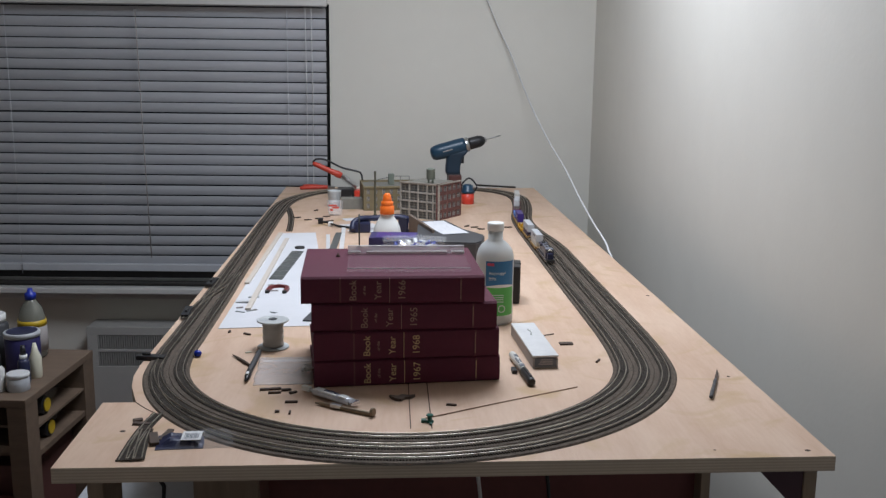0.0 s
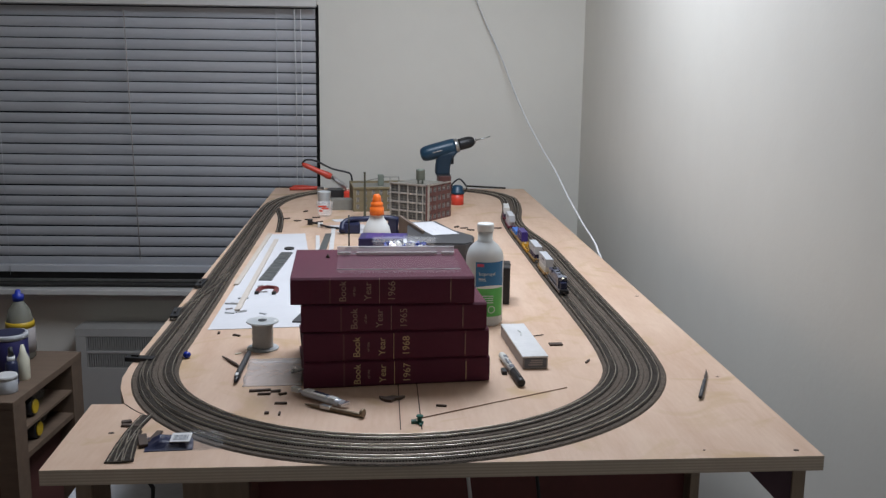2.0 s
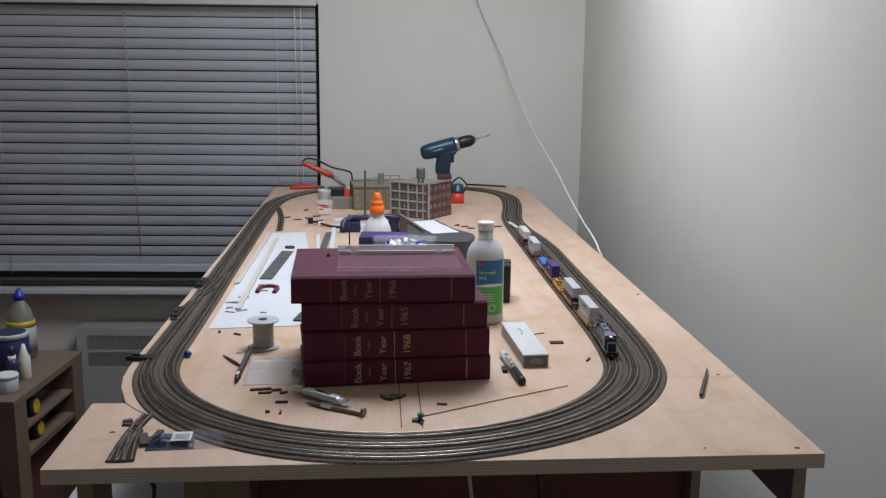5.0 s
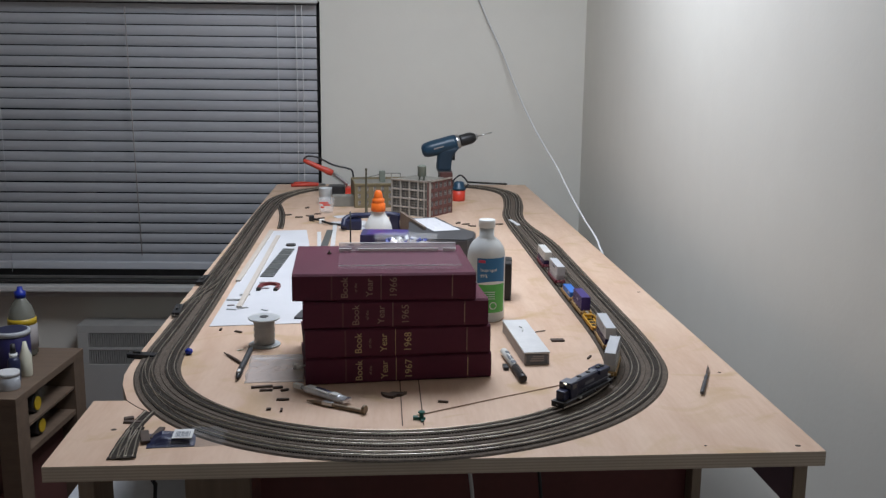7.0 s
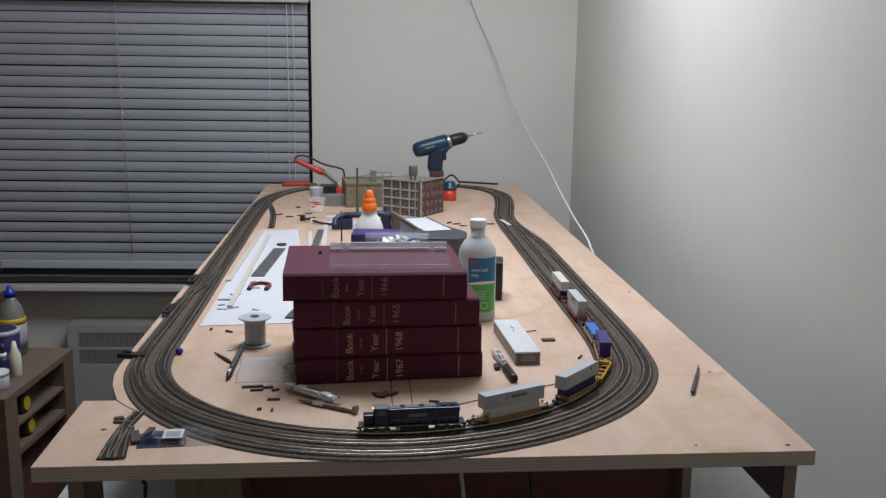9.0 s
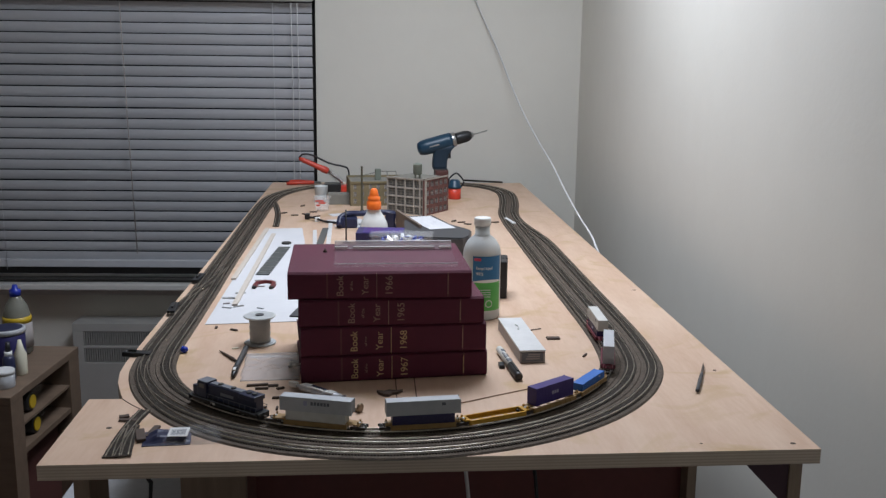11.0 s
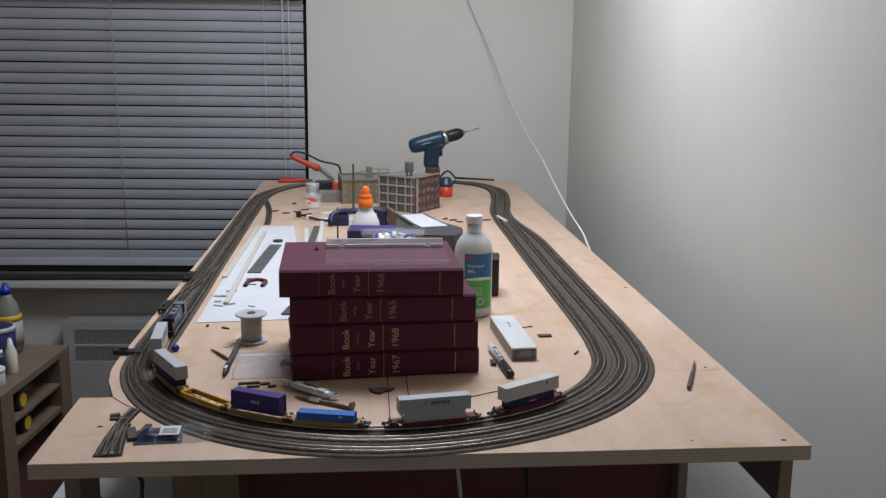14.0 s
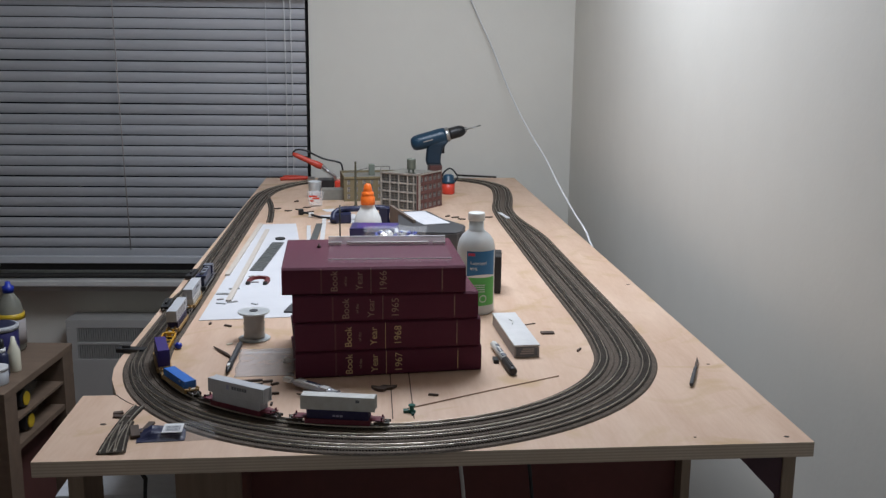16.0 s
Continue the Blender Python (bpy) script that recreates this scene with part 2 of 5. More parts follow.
def box(bm, x0, x1, y0, y1, z0, z1, bevel=0.0, m=None, mi=0):
    r = bmesh.ops.create_cube(bm, size=1)
    vs = r["verts"]
    for v in vs:
        v.co = Vector(((x0 + x1) / 2 + v.co.x * (x1 - x0), (y0 + y1) / 2 + v.co.y * (y1 - y0), (z0 + z1) / 2 + v.co.z * (z1 - z0)))
    fs = {f for v in vs for f in v.link_faces}
    for f in fs:
        f.material_index = mi
    if bevel:
        es = list({e for v in vs for e in v.link_edges})
        o = bmesh.ops.bevel(bm, geom=es, offset=bevel, segments=2, affect="EDGES", profile=0.6)
        vs = list({v for f in o["faces"] for v in f.verts} | {v for v in vs if v.is_valid})
        for f in o["faces"]:
            f.material_index = mi
    if m is not None:
        bmesh.ops.transform(bm, matrix=m, verts=[v for v in vs if v.is_valid])
    return vs


def lathe(bm, profile, seg=24, m=None, sx=1.0, sy=1.0, mi=0):
    """Turns (radius, height) pairs about z; closed at both ends."""
    rings = []
    for r, z in profile:
        rings.append([bm.verts.new((r * sx * math.cos(2 * math.pi * i / seg), r * sy * math.sin(2 * math.pi * i / seg), z)) for i in range(seg)])
    for a, b in zip(rings, rings[1:]):
        for i in range(seg):
            f = bm.faces.new((a[i], a[(i + 1) % seg], b[(i + 1) % seg], b[i]))
            f.smooth, f.material_index = True, mi
    for ring, flip in ((rings[0], True), (rings[-1], False)):
        f = bm.faces.new(ring[::-1] if flip else ring)
        f.material_index = mi
    vs = [v for r in rings for v in r]
    if m is not None:
        bmesh.ops.transform(bm, matrix=m, verts=vs)
    return vs


def tube(bm, pts, r, seg=8, closed=False, flat=1.0, mi=0):
    """A round rod along points."""
    pts = [Vector(p) for p in pts]
    rings = []
    n = len(pts)
    for i, p in enumerate(pts):
        d = (pts[min(i + 1, n - 1)] - pts[max(i - 1, 0)]).normalized()
        a = d.cross(Vector((0, 0, 1)))
        a = a.normalized() if a.length > 1e-4 else Vector((1, 0, 0))
        b = d.cross(a).normalized()
        rr = r[i] if isinstance(r, (list, tuple)) else r
        rings.append([bm.verts.new(p + a * rr * math.cos(2 * math.pi * k / seg) + b * rr * flat * math.sin(2 * math.pi * k / seg)) for k in range(seg)])
    for a, b in zip(rings, rings[1:]):
        for k in range(seg):
            f = bm.faces.new((a[k], a[(k + 1) % seg], b[(k + 1) % seg], b[k]))
            f.smooth, f.material_index = True, mi
    bm.faces.new(rings[0])
    bm.faces.new(rings[-1][::-1])
    bmesh.ops.recalc_face_normals(bm, faces=bm.faces[:])


def prism(bm, outline, z0, z1, mi_top=0, mi_side=0, m=None):
    lo = [bm.verts.new((x, y, z0)) for x, y in outline]
    hi = [bm.verts.new((x, y, z1)) for x, y in outline]
    n = len(lo)
    f = bm.faces.new(hi)
    f.material_index = mi_top
    f = bm.faces.new(lo[::-1])
    f.material_index = mi_side
    for i in range(n):
        f = bm.faces.new((lo[i], lo[(i + 1) % n], hi[(i + 1) % n], hi[i]))
        f.material_index = mi_side
    if m is not None:
        bmesh.ops.transform(bm, matrix=m, verts=lo + hi)
    bmesh.ops.recalc_face_normals(bm, faces=bm.faces[:])
    return lo + hi


def B(*boxes, bevel=0.0):
    bm = bmesh.new()
    for b in boxes:
        box(bm, *b, bevel=bevel)
    return bm


def rounded(w, d, r, n=5):
    pts = []
    for cx, cy, a0 in ((w / 2 - r, d / 2 - r, 0), (-w / 2 + r, d / 2 - r, 90), (-w / 2 + r, -d / 2 + r, 180), (w / 2 - r, -d / 2 + r, 270)):
        for i in range(n + 1):
            a = radians(a0 + 90 * i / n)
            pts.append((cx + r * math.cos(a), cy + r * math.sin(a)))
    return pts


def lettered(name, body, size, m, material, parent, label="", depth=0.0002):
    cu = bpy.data.curves.new(name, "FONT")
    cu.body, cu.size, cu.extrude, cu.align_x, cu.align_y = body, size, depth, "CENTER", "CENTER"
    tmp = bpy.data.objects.new(name, cu)
    me = bpy.data.meshes.new_from_object(tmp)
    bpy.data.objects.remove(tmp)
    me.materials.clear()
    me.materials.append(M[material])
    ob = new(name, me)
    ob.parent, ob.matrix_basis = parent, m
    if label:
        ob["label"] = label
    return ob


def catmull(P, step=0.006):
    out, n = [], len(P)
    for i in range(n - 1):
        p0, p1, p2, p3 = P[max(i - 1, 0)], P[i], P[i + 1], P[min(i + 2, n - 1)]
        k = max(2, int(math.dist(p1, p2) / step))
        for j in range(k):
            u = j / k
            out.append(tuple(0.5 * (2 * b + (c - a) * u + (2 * a - 5 * b + 4 * c - d) * u * u + (3 * b - a - 3 * c + d) * u ** 3) for a, b, c, d in zip(p0, p1, p2, p3)))
    out.append(tuple(P[-1]))
    return out


# ---- the room ----
def room():
    def wall(name, x0, x1, y0, y1, z0, z1, label, k="wall"):
        return tagged(link(name, B((x0, x1, y0, y1, z0, z1)), k, m=ROOM), label, "wall", kind="structure")

    tagged(link("floor", B((-2.6, 1.2, -4.6, 0.35, -0.05, 0)), "floor", m=ROOM), "dark reddish wooden floor", "floor", kind="structure")
    tagged(link("ceiling", B((-2.6, 1.2, -4.6, 0.35, 2.5, 2.56)), "ceiling", m=ROOM), "plain white ceiling", "ceiling", kind="structure")
    # north wall with the window opening: x -1.75..-0.01, z 0.60..1.66
    bm = B((-2.6, -1.78, 0.06, 0.22, 0, 2.5), (0.010, 1.2, 0.06, 0.22, 0, 2.5), (-1.78, 0.010, 0.06, 0.22, 0, 0.585), (-1.78, 0.010, 0.06, 0.22, 1.66, 2.5))
    tagged(link("wall_north", bm, "wall", m=ROOM), "beige painted wall with a window opening", "wall", kind="structure")
    wall("wall_east", 1.0, 1.15, -4.6, 0.06, 0, 2.5, "pale painted wall beside the table")
    wall("wall_west", -2.6, -2.45, -4.6, 0.06, 0, 2.5, "plain painted wall out of view")
    # unseen wall, set close behind the camera to bounce light onto the book spines
    wall("wall_south", -2.45, 1.0, -4.15, -4.0, 0, 2.5, "plain painted wall out of view")

    w = thing("window_1", ROOM @ pose(0, 0, 0), "dark night window behind a blind", "window", kind="structure")
    part("pane", B((-1.76, -0.02, 0.150, 0.156, 0.62, 1.64)), "window", w)
    part("window_frame", B((-1.78, 0.0, 0.12, 0.18, 0.605, 0.66), (-1.78, 0, 0.12, 0.18, 1.61, 1.66), (-1.78, -1.73, 0.12, 0.18, 0.66, 1.61),
                           (-0.05, 0.0, 0.12, 0.18, 0.66, 1.61), (-0.92, -0.88, 0.12, 0.18, 0.66, 1.61)), "blackmatt", w)
    part("window_sill", B((-1.86, 0.06, -0.075, 0.20, 0.585, 0.605), (-1.86, 0.06, -0.03, 0.058, 0.555, 0.584), bevel=0.003), "whitepaint", w, "painted window sill")


def blind():
    b = thing("venetian_blind", ROOM @ pose(0, -0.02, 0), "closed grey-white venetian blind hanging in the window", "blind")
    part("headrail", B((-1.80, 0.006, 0.0, 0.055, 1.686, 1.718), bevel=0.002), "whitepaint", b)
    part("valance", B((-1.815, 0.012, -0.022, -0.002, 1.646, 1.72), bevel=0.003), "whitepaint", b, "pale valance board")
    bm = bmesh.new()
    n, wd = 7, 0.0353
    tilt = radians(74)
    lo, hi = [], []
    for i in range(n):
        u = (i / (n - 1) - 0.5) * wd
        c = 0.0022 * (1 - (2 * u / wd) ** 2)
        # room-side edge is the upper one, so the face seen looks down
        y = -u * math.cos(tilt) - c * math.sin(tilt)
        z = u * math.sin(tilt) - c * math.cos(tilt)
        lo.append((y, z))
        hi.append((y + 0.0022 * math.sin(tilt), z + 0.0022 * math.cos(tilt)))
    ring = lo + hi[::-1]
    a = [bm.verts.new((-1.795, y, z)) for y, z in ring]
    c = [bm.verts.new((0.003, y, z)) for y, z in ring]
    k = len(ring)
    for i in range(k):
        bm.faces.new((a[i], a[(i + 1) % k], c[(i + 1) % k], c[i]))
    bm.faces.new(a[::-1])
    bm.faces.new(c)
    bmesh.ops.recalc_face_normals(bm, faces=bm.faces[:])
    first = part("slat", bm, "slat", b, smooth=False)
    z = 1.6617
    first.location = (0, 0.028, z)
    while z - 0.0385 > 0.69:
        z -= 0.0385
        s = first.copy()
        scene.collection.objects.link(s)
        s.location = (0, 0.028 + random.uniform(-0.001, 0.001), z)
        s.rotation_euler = (radians(random.uniform(-2.5, 2.5)), radians(random.uniform(-0.05, 0.05)), 0)
    part("bottom_rail", B((-1.795, 0.003, 0.006, 0.052, 0.660, 0.686), bevel=0.003), "slat", b)
    for x in (-1.55, -1.15, -0.135):
        bm = bmesh.new()
        tube(bm, [(x, -0.002, 1.64), (x + 0.001, -0.001, 1.1), (x, -0.002, 0.65)], 0.0011, 5)
        part("ladder_cord", bm, "slat", b)
    for x, z1 in ((-0.068, 0.74), (-0.046, 0.70)):
        bm = bmesh.new()
        tube(bm, [(x, -0.006, 1.64), (x + 0.003, -0.010, 1.3), (x + 0.001, -0.008, 1.0), (x, -0.008, z1)], 0.0017, 6)
        part("lift_cord", bm, "cord", b)
    bm = bmesh.new()
    tube(bm, [(-0.677, -0.012, 1.63), (-0.667, -0.020, 1.2), (-0.655, -0.024, 0.72)], 0.0022, 6)
    part("tilt_wand", bm, "greycard", b, "translucent tilt wand")
    # dark things on the sill behind the blind
    g = thing("dark_cloth", ROOM @ pose(0, 0, 0.605), "dark rolled cloth lying along the window sill", "cloth")
    bm = bmesh.new()
    tube(bm, catmull([(-1.75, -0.022, 0.0100), (-1.35, -0.018, 0.0105), (-1.1, -0.024, 0.0100), (-0.8, -0.016, 0.0105), (-0.45, -0.020, 0.0100), (-0.10, -0.018, 0.0100)], 0.05), 0.0135, 10, flat=0.7)
    part("cloth", bm, "blackmatt", g)


def heater():
    h = thing("wall_heater", ROOM @ pose(-0.912, -0.055, 0), "pale enamelled wall heater with a slotted grille", "heater")
    # body with a slot band
    bm = B((0, 0.91, 0, 0.112, 0.04, 0.295), (0, 0.91, 0, 0.112, 0.419, 0.450), (0, 0.04, 0, 0.112, 0.295, 0.419), (0.87, 0.91, 0, 0.112, 0.295, 0.419),
           (0.04, 0.87, 0.03, 0.112, 0.295, 0.419), (0.04, 0.87, 0.0, 0.03, 0.352, 0.362), bevel=0.0015)
    part("casing", bm, "heater", h)
    # near-black sheet over the enamel recess, painting the shade behind the fins
    part("slot_back", B((0.04, 0.87, 0.026, 0.029, 0.295, 0.419)), "dark", h)
    fin = part("fin", B((0.042, 0.0450, 0.002, 0.026, 0.295, 0.419)), "heater", h)
    for i in range(1, 94):
        f = fin.copy()
        scene.collection.objects.link(f)
        f.location.x = i * 0.0088


# ---- the table ----
def table():
    t = thing("layout_table", pose(0, 0, T), "long plywood layout table on upright plywood legs", "table")
    out = [(0.470, 0.0), (0.470, 2.465), (-0.440, 2.465), (-0.440, 0.36), (-0.437, 0.315), (-0.428, 0.27), (-0.416, 0.235), (-0.405, 0.204), (-0.449, 0.204), (-0.446, -0.010)]
    bm = bmesh.new()
    prism(bm, out, -0.0185, 0.0, 0, 1)
    part("top_board", bm, ["ply", "plyedge"], t)
    # joint between the rounded main sheet and the front strip
    pts = catmull([(-0.405, 0.204), (-0.385, 0.178), (-0.352, 0.145), (-0.30, 0.095), (-0.22, 0.035), (-0.12, 0.004)], 0.012)
    bm = bmesh.new()
    tube(bm, [(x, y, 0.0002) for x, y in pts], 0.0008, 5, flat=0.5)
    part("joint", bm, "pencilline", t)
    for x in (-0.036, -0.009):
        part("saw_line", B((x - 0.0007, x + 0.0007, 0.100, 0.70, 0.0001, 0.0006)), "pencilline", t)
    # uprights and stretchers
    for x0, x1, y0, y1 in ((0.436, 0.452, 0.006, 0.024), (-0.430, -0.411, 0.06, 0.14), (0.442, 0.457, 0.38, 0.46), (0.436, 0.452, 2.2, 2.3), (-0.42, -0.40, 2.2, 2.3)):
        part("leg", B((x0, x1, y0, y1, -T, -0.0186), bevel=0.001), "legwood", t)
    part("side_board", B((-0.354, -0.258, 0.30, 0.315, -T, -0.0186), bevel=0.001), "legwood", t, "brown upright board")
    bm = bmesh.new()
    prism(bm, [(0.379, -0.0188), (0.4355, -0.0188), (0.4355, -0.20), (0.433, -0.20), (0.433, -0.075)], 0.0, 0.010, m=pose(0, 0.018, 0, 90, 0, 0))
    part("corner_gusset", bm, "purplewood", t, "dark red triangular gusset")
    part("back_panel", B((-0.257, 0.441, 0.41, 0.425, -T, -0.0186)), "redwood", t, "dark red board under the table")
    part("brace", B((-0.40, 0.418, 0.60, 0.62, -0.10, -0.0186)), "plyedge", t)
    # knots and screws
    for x, y, r in ((0.443, 0.018, 0.0028), (0.443, 0.296, 0.0022), (-0.395, 0.10, 0.003), (0.455, 0.80, 0.003), (0.330, 0.022, 0.0014)):
        bm = bmesh.new()
        lathe(bm, [(r, 0.0), (r * 0.9, 0.0004)], 10, pose(x, y, 0.0001), 1.3, 1)
        part("knot", bm, "brownbit", t)


# ---- the track ----
CX, CY, R1 = -0.044, 0.405, 0.338
WAY = [(-0.05, 2.40), (0.06, 2.405), (0.16, 2.41), (0.235, 2.395), (0.295, 2.35), (0.338, 2.285), (0.358, 2.2), (0.356, 2.09), (0.338, 1.93), (0.313, 1.76),
       (0.304, 1.58), (0.303, 1.4), (0.303, 1.2), (0.303, 1.0), (0.3035, 0.8), (0.3045, 0.6), (0.304, 0.5)]
EASE = lambda a: R1 + 0.006 * max(0.0, math.cos(radians(a))) ** 3
WAY += [(CX + EASE(a) * math.cos(radians(a)), CY + EASE(a) * math.sin(radians(a))) for a in range(0, -181, -15)]
WAY += [(-0.383, 0.5), (-0.3835, 0.6), (-0.385, 0.8), (-0.388, 1.0), (-0.390, 1.3), (-0.393, 1.6), (-0.394, 1.85), (-0.390, 2.02), (-0.372, 2.14),
        (-0.335, 2.24), (-0.28, 2.32), (-0.21, 2.37), (-0.13, 2.393), (-0.05, 2.40)]
MAIN = [Vector(p) for p in catmull(WAY, 0.004)]
RUN = [0.0]
for p, q in zip(MAIN, MAIN[1:]):
    RUN.append(RUN[-1] + (q - p).length)
BED, TIE, RAIL = 0.0028, 0.0018, 0.0016
TOP = BED + TIE + RAIL       # rail head above the table


def along(s):
    """The place on the inner track s metres along it."""
    i = min(max(int(np.searchsorted(RUN, s)) - 1, 0), len(RUN) - 2)
    return MAIN[i].lerp(MAIN[i + 1], (s - RUN[i]) / (RUN[i + 1] - RUN[i]))


def beside(gap, s0, s1):
    """Points beside the inner track from s0 to s1; gap(s): how far outside it."""
    out, s = [], s0
    while s <= s1:
        p, d = along(s), (along(min(s + 0.01, RUN[-1])) - along(max(s - 0.01, 0))).normalized()
        out.append(p + Vector((-d.y, d.x)) * gap(s))
        s += 0.006
    return out


def strip(bm, pts, half, z0, z1, shift=0.0, shoulder=0.0):
    rows = []
    for i, p in enumerate(pts):
        d = (pts[min(i + 1, len(pts) - 1)] - pts[max(i - 1, 0)]).normalized()
        n = Vector((-d.y, d.x))
        c = p + n * shift
        rows.append([bm.verts.new((*(c - n * (half + shoulder)), z0)), bm.verts.new((*(c - n * half), z1)), bm.verts.new((*(c + n * half), z1)), bm.verts.new((*(c + n * (half + shoulder)), z0))])
    for a, b in zip(rows, rows[1:]):
        for k in range(3):
            bm.faces.new((a[k], a[k + 1], b[k + 1], b[k]))
    bm.faces.new(rows[0])
    bm.faces.new(rows[-1][::-1])
    bmesh.ops.recalc_face_normals(bm, faces=bm.faces[:])


def rail_head(bm, pts, z, shift):
    """A rail with a rounded head."""
    prof = ((-0.0009, 0.0), (-0.0007, 0.6), (-0.0005, 0.88), (0.0, 1.0), (0.0005, 0.88), (0.0007, 0.6), (0.0009, 0.0))
    rows = []
    for i, p in enumerate(pts):
        d = (pts[min(i + 1, len(pts) - 1)] - pts[max(i - 1, 0)]).normalized()
        n = Vector((-d.y, d.x))
        rows.append([bm.verts.new((*(p + n * (shift + a)), z + b * RAIL)) for a, b in prof])
    for a, b in zip(rows, rows[1:]):
        for k in range(len(prof) - 1):
            bm.faces.new((a[k], b[k], b[k + 1], a[k + 1]))
    bm.faces.new(rows[0])
    bm.faces.new(rows[-1][::-1])
    bmesh.ops.recalc_face_normals(bm, faces=bm.faces[:])


def track(label, pts, bed=True, group="tracks on the table", z=0.0, name="model_track", inner=0.0125, outer=0.0125, BED=BED):
    t = thing(name, pose(0, 0, T + z), label, "track", group)
    h = BED if bed else 0.0
    if bed:
        bm = bmesh.new()
        strip(bm, pts, (inner + outer) / 2, 0.0, BED, (outer - inner) / 2, 0.002)
        part("roadbed", bm, "bed", t)
    verts, faces, run, last = [], [], 0.0, 0.0
    for i in range(1, len(pts)):
        p, q = pts[i - 1], pts[i]
        seg = (q - p).length
        d = (q - p).normalized()
        n = Vector((-d.y, d.x))
        while last <= run + seg:
            c = p + d * (last - run)
            k = len(verts)
            w, L = 0.0010, 0.0084 + random.uniform(-0.0003, 0.0003)
            for zz in (h, h + TIE):
                for a, b in ((-w, -L), (w, -L), (w, L), (-w, L)):
                    v = c + d * a + n * b
                    verts.append((v.x, v.y, zz))
            faces += [(k, k + 1, k + 5, k + 4), (k + 1, k + 2, k + 6, k + 5), (k + 2, k + 3, k + 7, k + 6), (k + 3, k, k + 4, k + 7), (k + 4, k + 5, k + 6, k + 7)]
            last += 0.0037
        run += seg
    me = bpy.data.meshes.new("tie_strip")
    me.from_pydata(verts, [], faces)
    me.materials.append(M["tie"])
    o = new("tie_strip", me)
    o.parent = t
    o["kind"] = "stuff"
    for sgn in (-1, 1):
        bm = bmesh.new()
        rail_head(bm, pts, h + TIE, sgn * 0.0049)
        part("rail", bm, "rail", t, smooth=True)
    return t


def tracks():
    S = RUN[-1]
    s_at = lambda x, y: RUN[min(range(len(MAIN)), key=lambda i: (MAIN[i] - Vector((x, y))).length)]
    track("inner loop of brown model railway track on grey roadbed", beside(lambda s: 0.0, 0.0, S), outer=0.0150)
    sl = s_at(-0.3795, 0.45)
    gap2 = lambda s: 0.0315 - 0.005 * min(max((s - sl) / 0.5, 0), 1)
    track("second loop of brown model railway track on grey roadbed", beside(gap2, 0.0, S), inner=0.0145, outer=0.0145, BED=0.0025)
    s0, s1 = s_at(0.305, 1.70), s_at(0.293, 1.25)
    s2, s3 = s_at(CX - 0.088, CY - 0.326), s_at(-0.383, 0.42)

    def gap3(s):
        e = lambda u: u * u * (3 - 2 * u)
        a = e(min(max((s - s0) / (s1 - s0), 0), 1))
        b = 1 - e(min(max((s - s2) / (s3 - s2), 0), 1))
        return gap2(s) + 0.0315 * min(a, b)

    track("outer siding of brown model railway track on grey roadbed", beside(gap3, s0, s3), inner=0.0150, outer=0.0150, BED=0.0022)
    # spur at the far left corner, lifted track pieces at the front left
    V = lambda P, st=0.006: [Vector(p) for p in catmull(P, st)]
    track("short curved spur of brown track", V([(-0.388, 1.98), (-0.372, 1.90), (-0.352, 1.76), (-0.340, 1.62), (-0.335, 1.53)]), False, "")
    track("loose turnout track lying on the table corner", V([(-0.370, 0.008), (-0.371, 0.06), (-0.369, 0.12), (-0.364, 0.158)]), False, "", name="loose_turnout")
    track("diverging leg of a loose turnout", V([(-0.354, 0.008), (-0.362, 0.06), (-0.366, 0.10)]), False, "", 0.0012, name="loose_turnout")
    track("middle rails of a loose turnout", V([(-0.362, 0.008), (-0.367, 0.05), (-0.368, 0.09)]), False, "", 0.0006, name="loose_turnout")
    a = track("crossover turnout between the two tracks", V([(-0.4245, 0.62), (-0.419, 0.74), (-0.398, 0.88), (-0.391, 1.0)]), False, "", 0.0030, name="turnout")
    for x, y, r in ((-0.430, 0.66, 4), (-0.428, 0.90, -3)):
        m = thing("point_motor", pose(x, y, T + 0.002, 0, 0, r), "black switch machine beside the track", "switch machine", "switch machines")
        part("housing", B((-0.007, 0.007, -0.032, 0.032, 0, 0.007), bevel=0.001), "black", m)
        part("lever", B((-0.002, 0.002, -0.012, 0.012, 0.007, 0.010)), "blackmatt", m)
    m = thing("point_motor", pose(-0.432, 0.395, T, 0, 0, 78), "black switch machine at the table edge", "switch machine", "switch machines")
    part("housing", B((-0.008, 0.008, -0.024, 0.020, 0, 0.007), bevel=0.001), "black", m)
    part("lever", B((-0.002, 0.002, 0.0, 0.012, 0.007, 0.010)), "blackmatt", m)
    w = thing("white_strip", pose(0.3125, 1.605, T + BED, 0, 0, 8), "small white strip lying between two tracks", "strip")
    part("strip", B((-0.0055, 0.0055, -0.045, 0.045, 0, 0.0035), bevel=0.0005), "card", w)


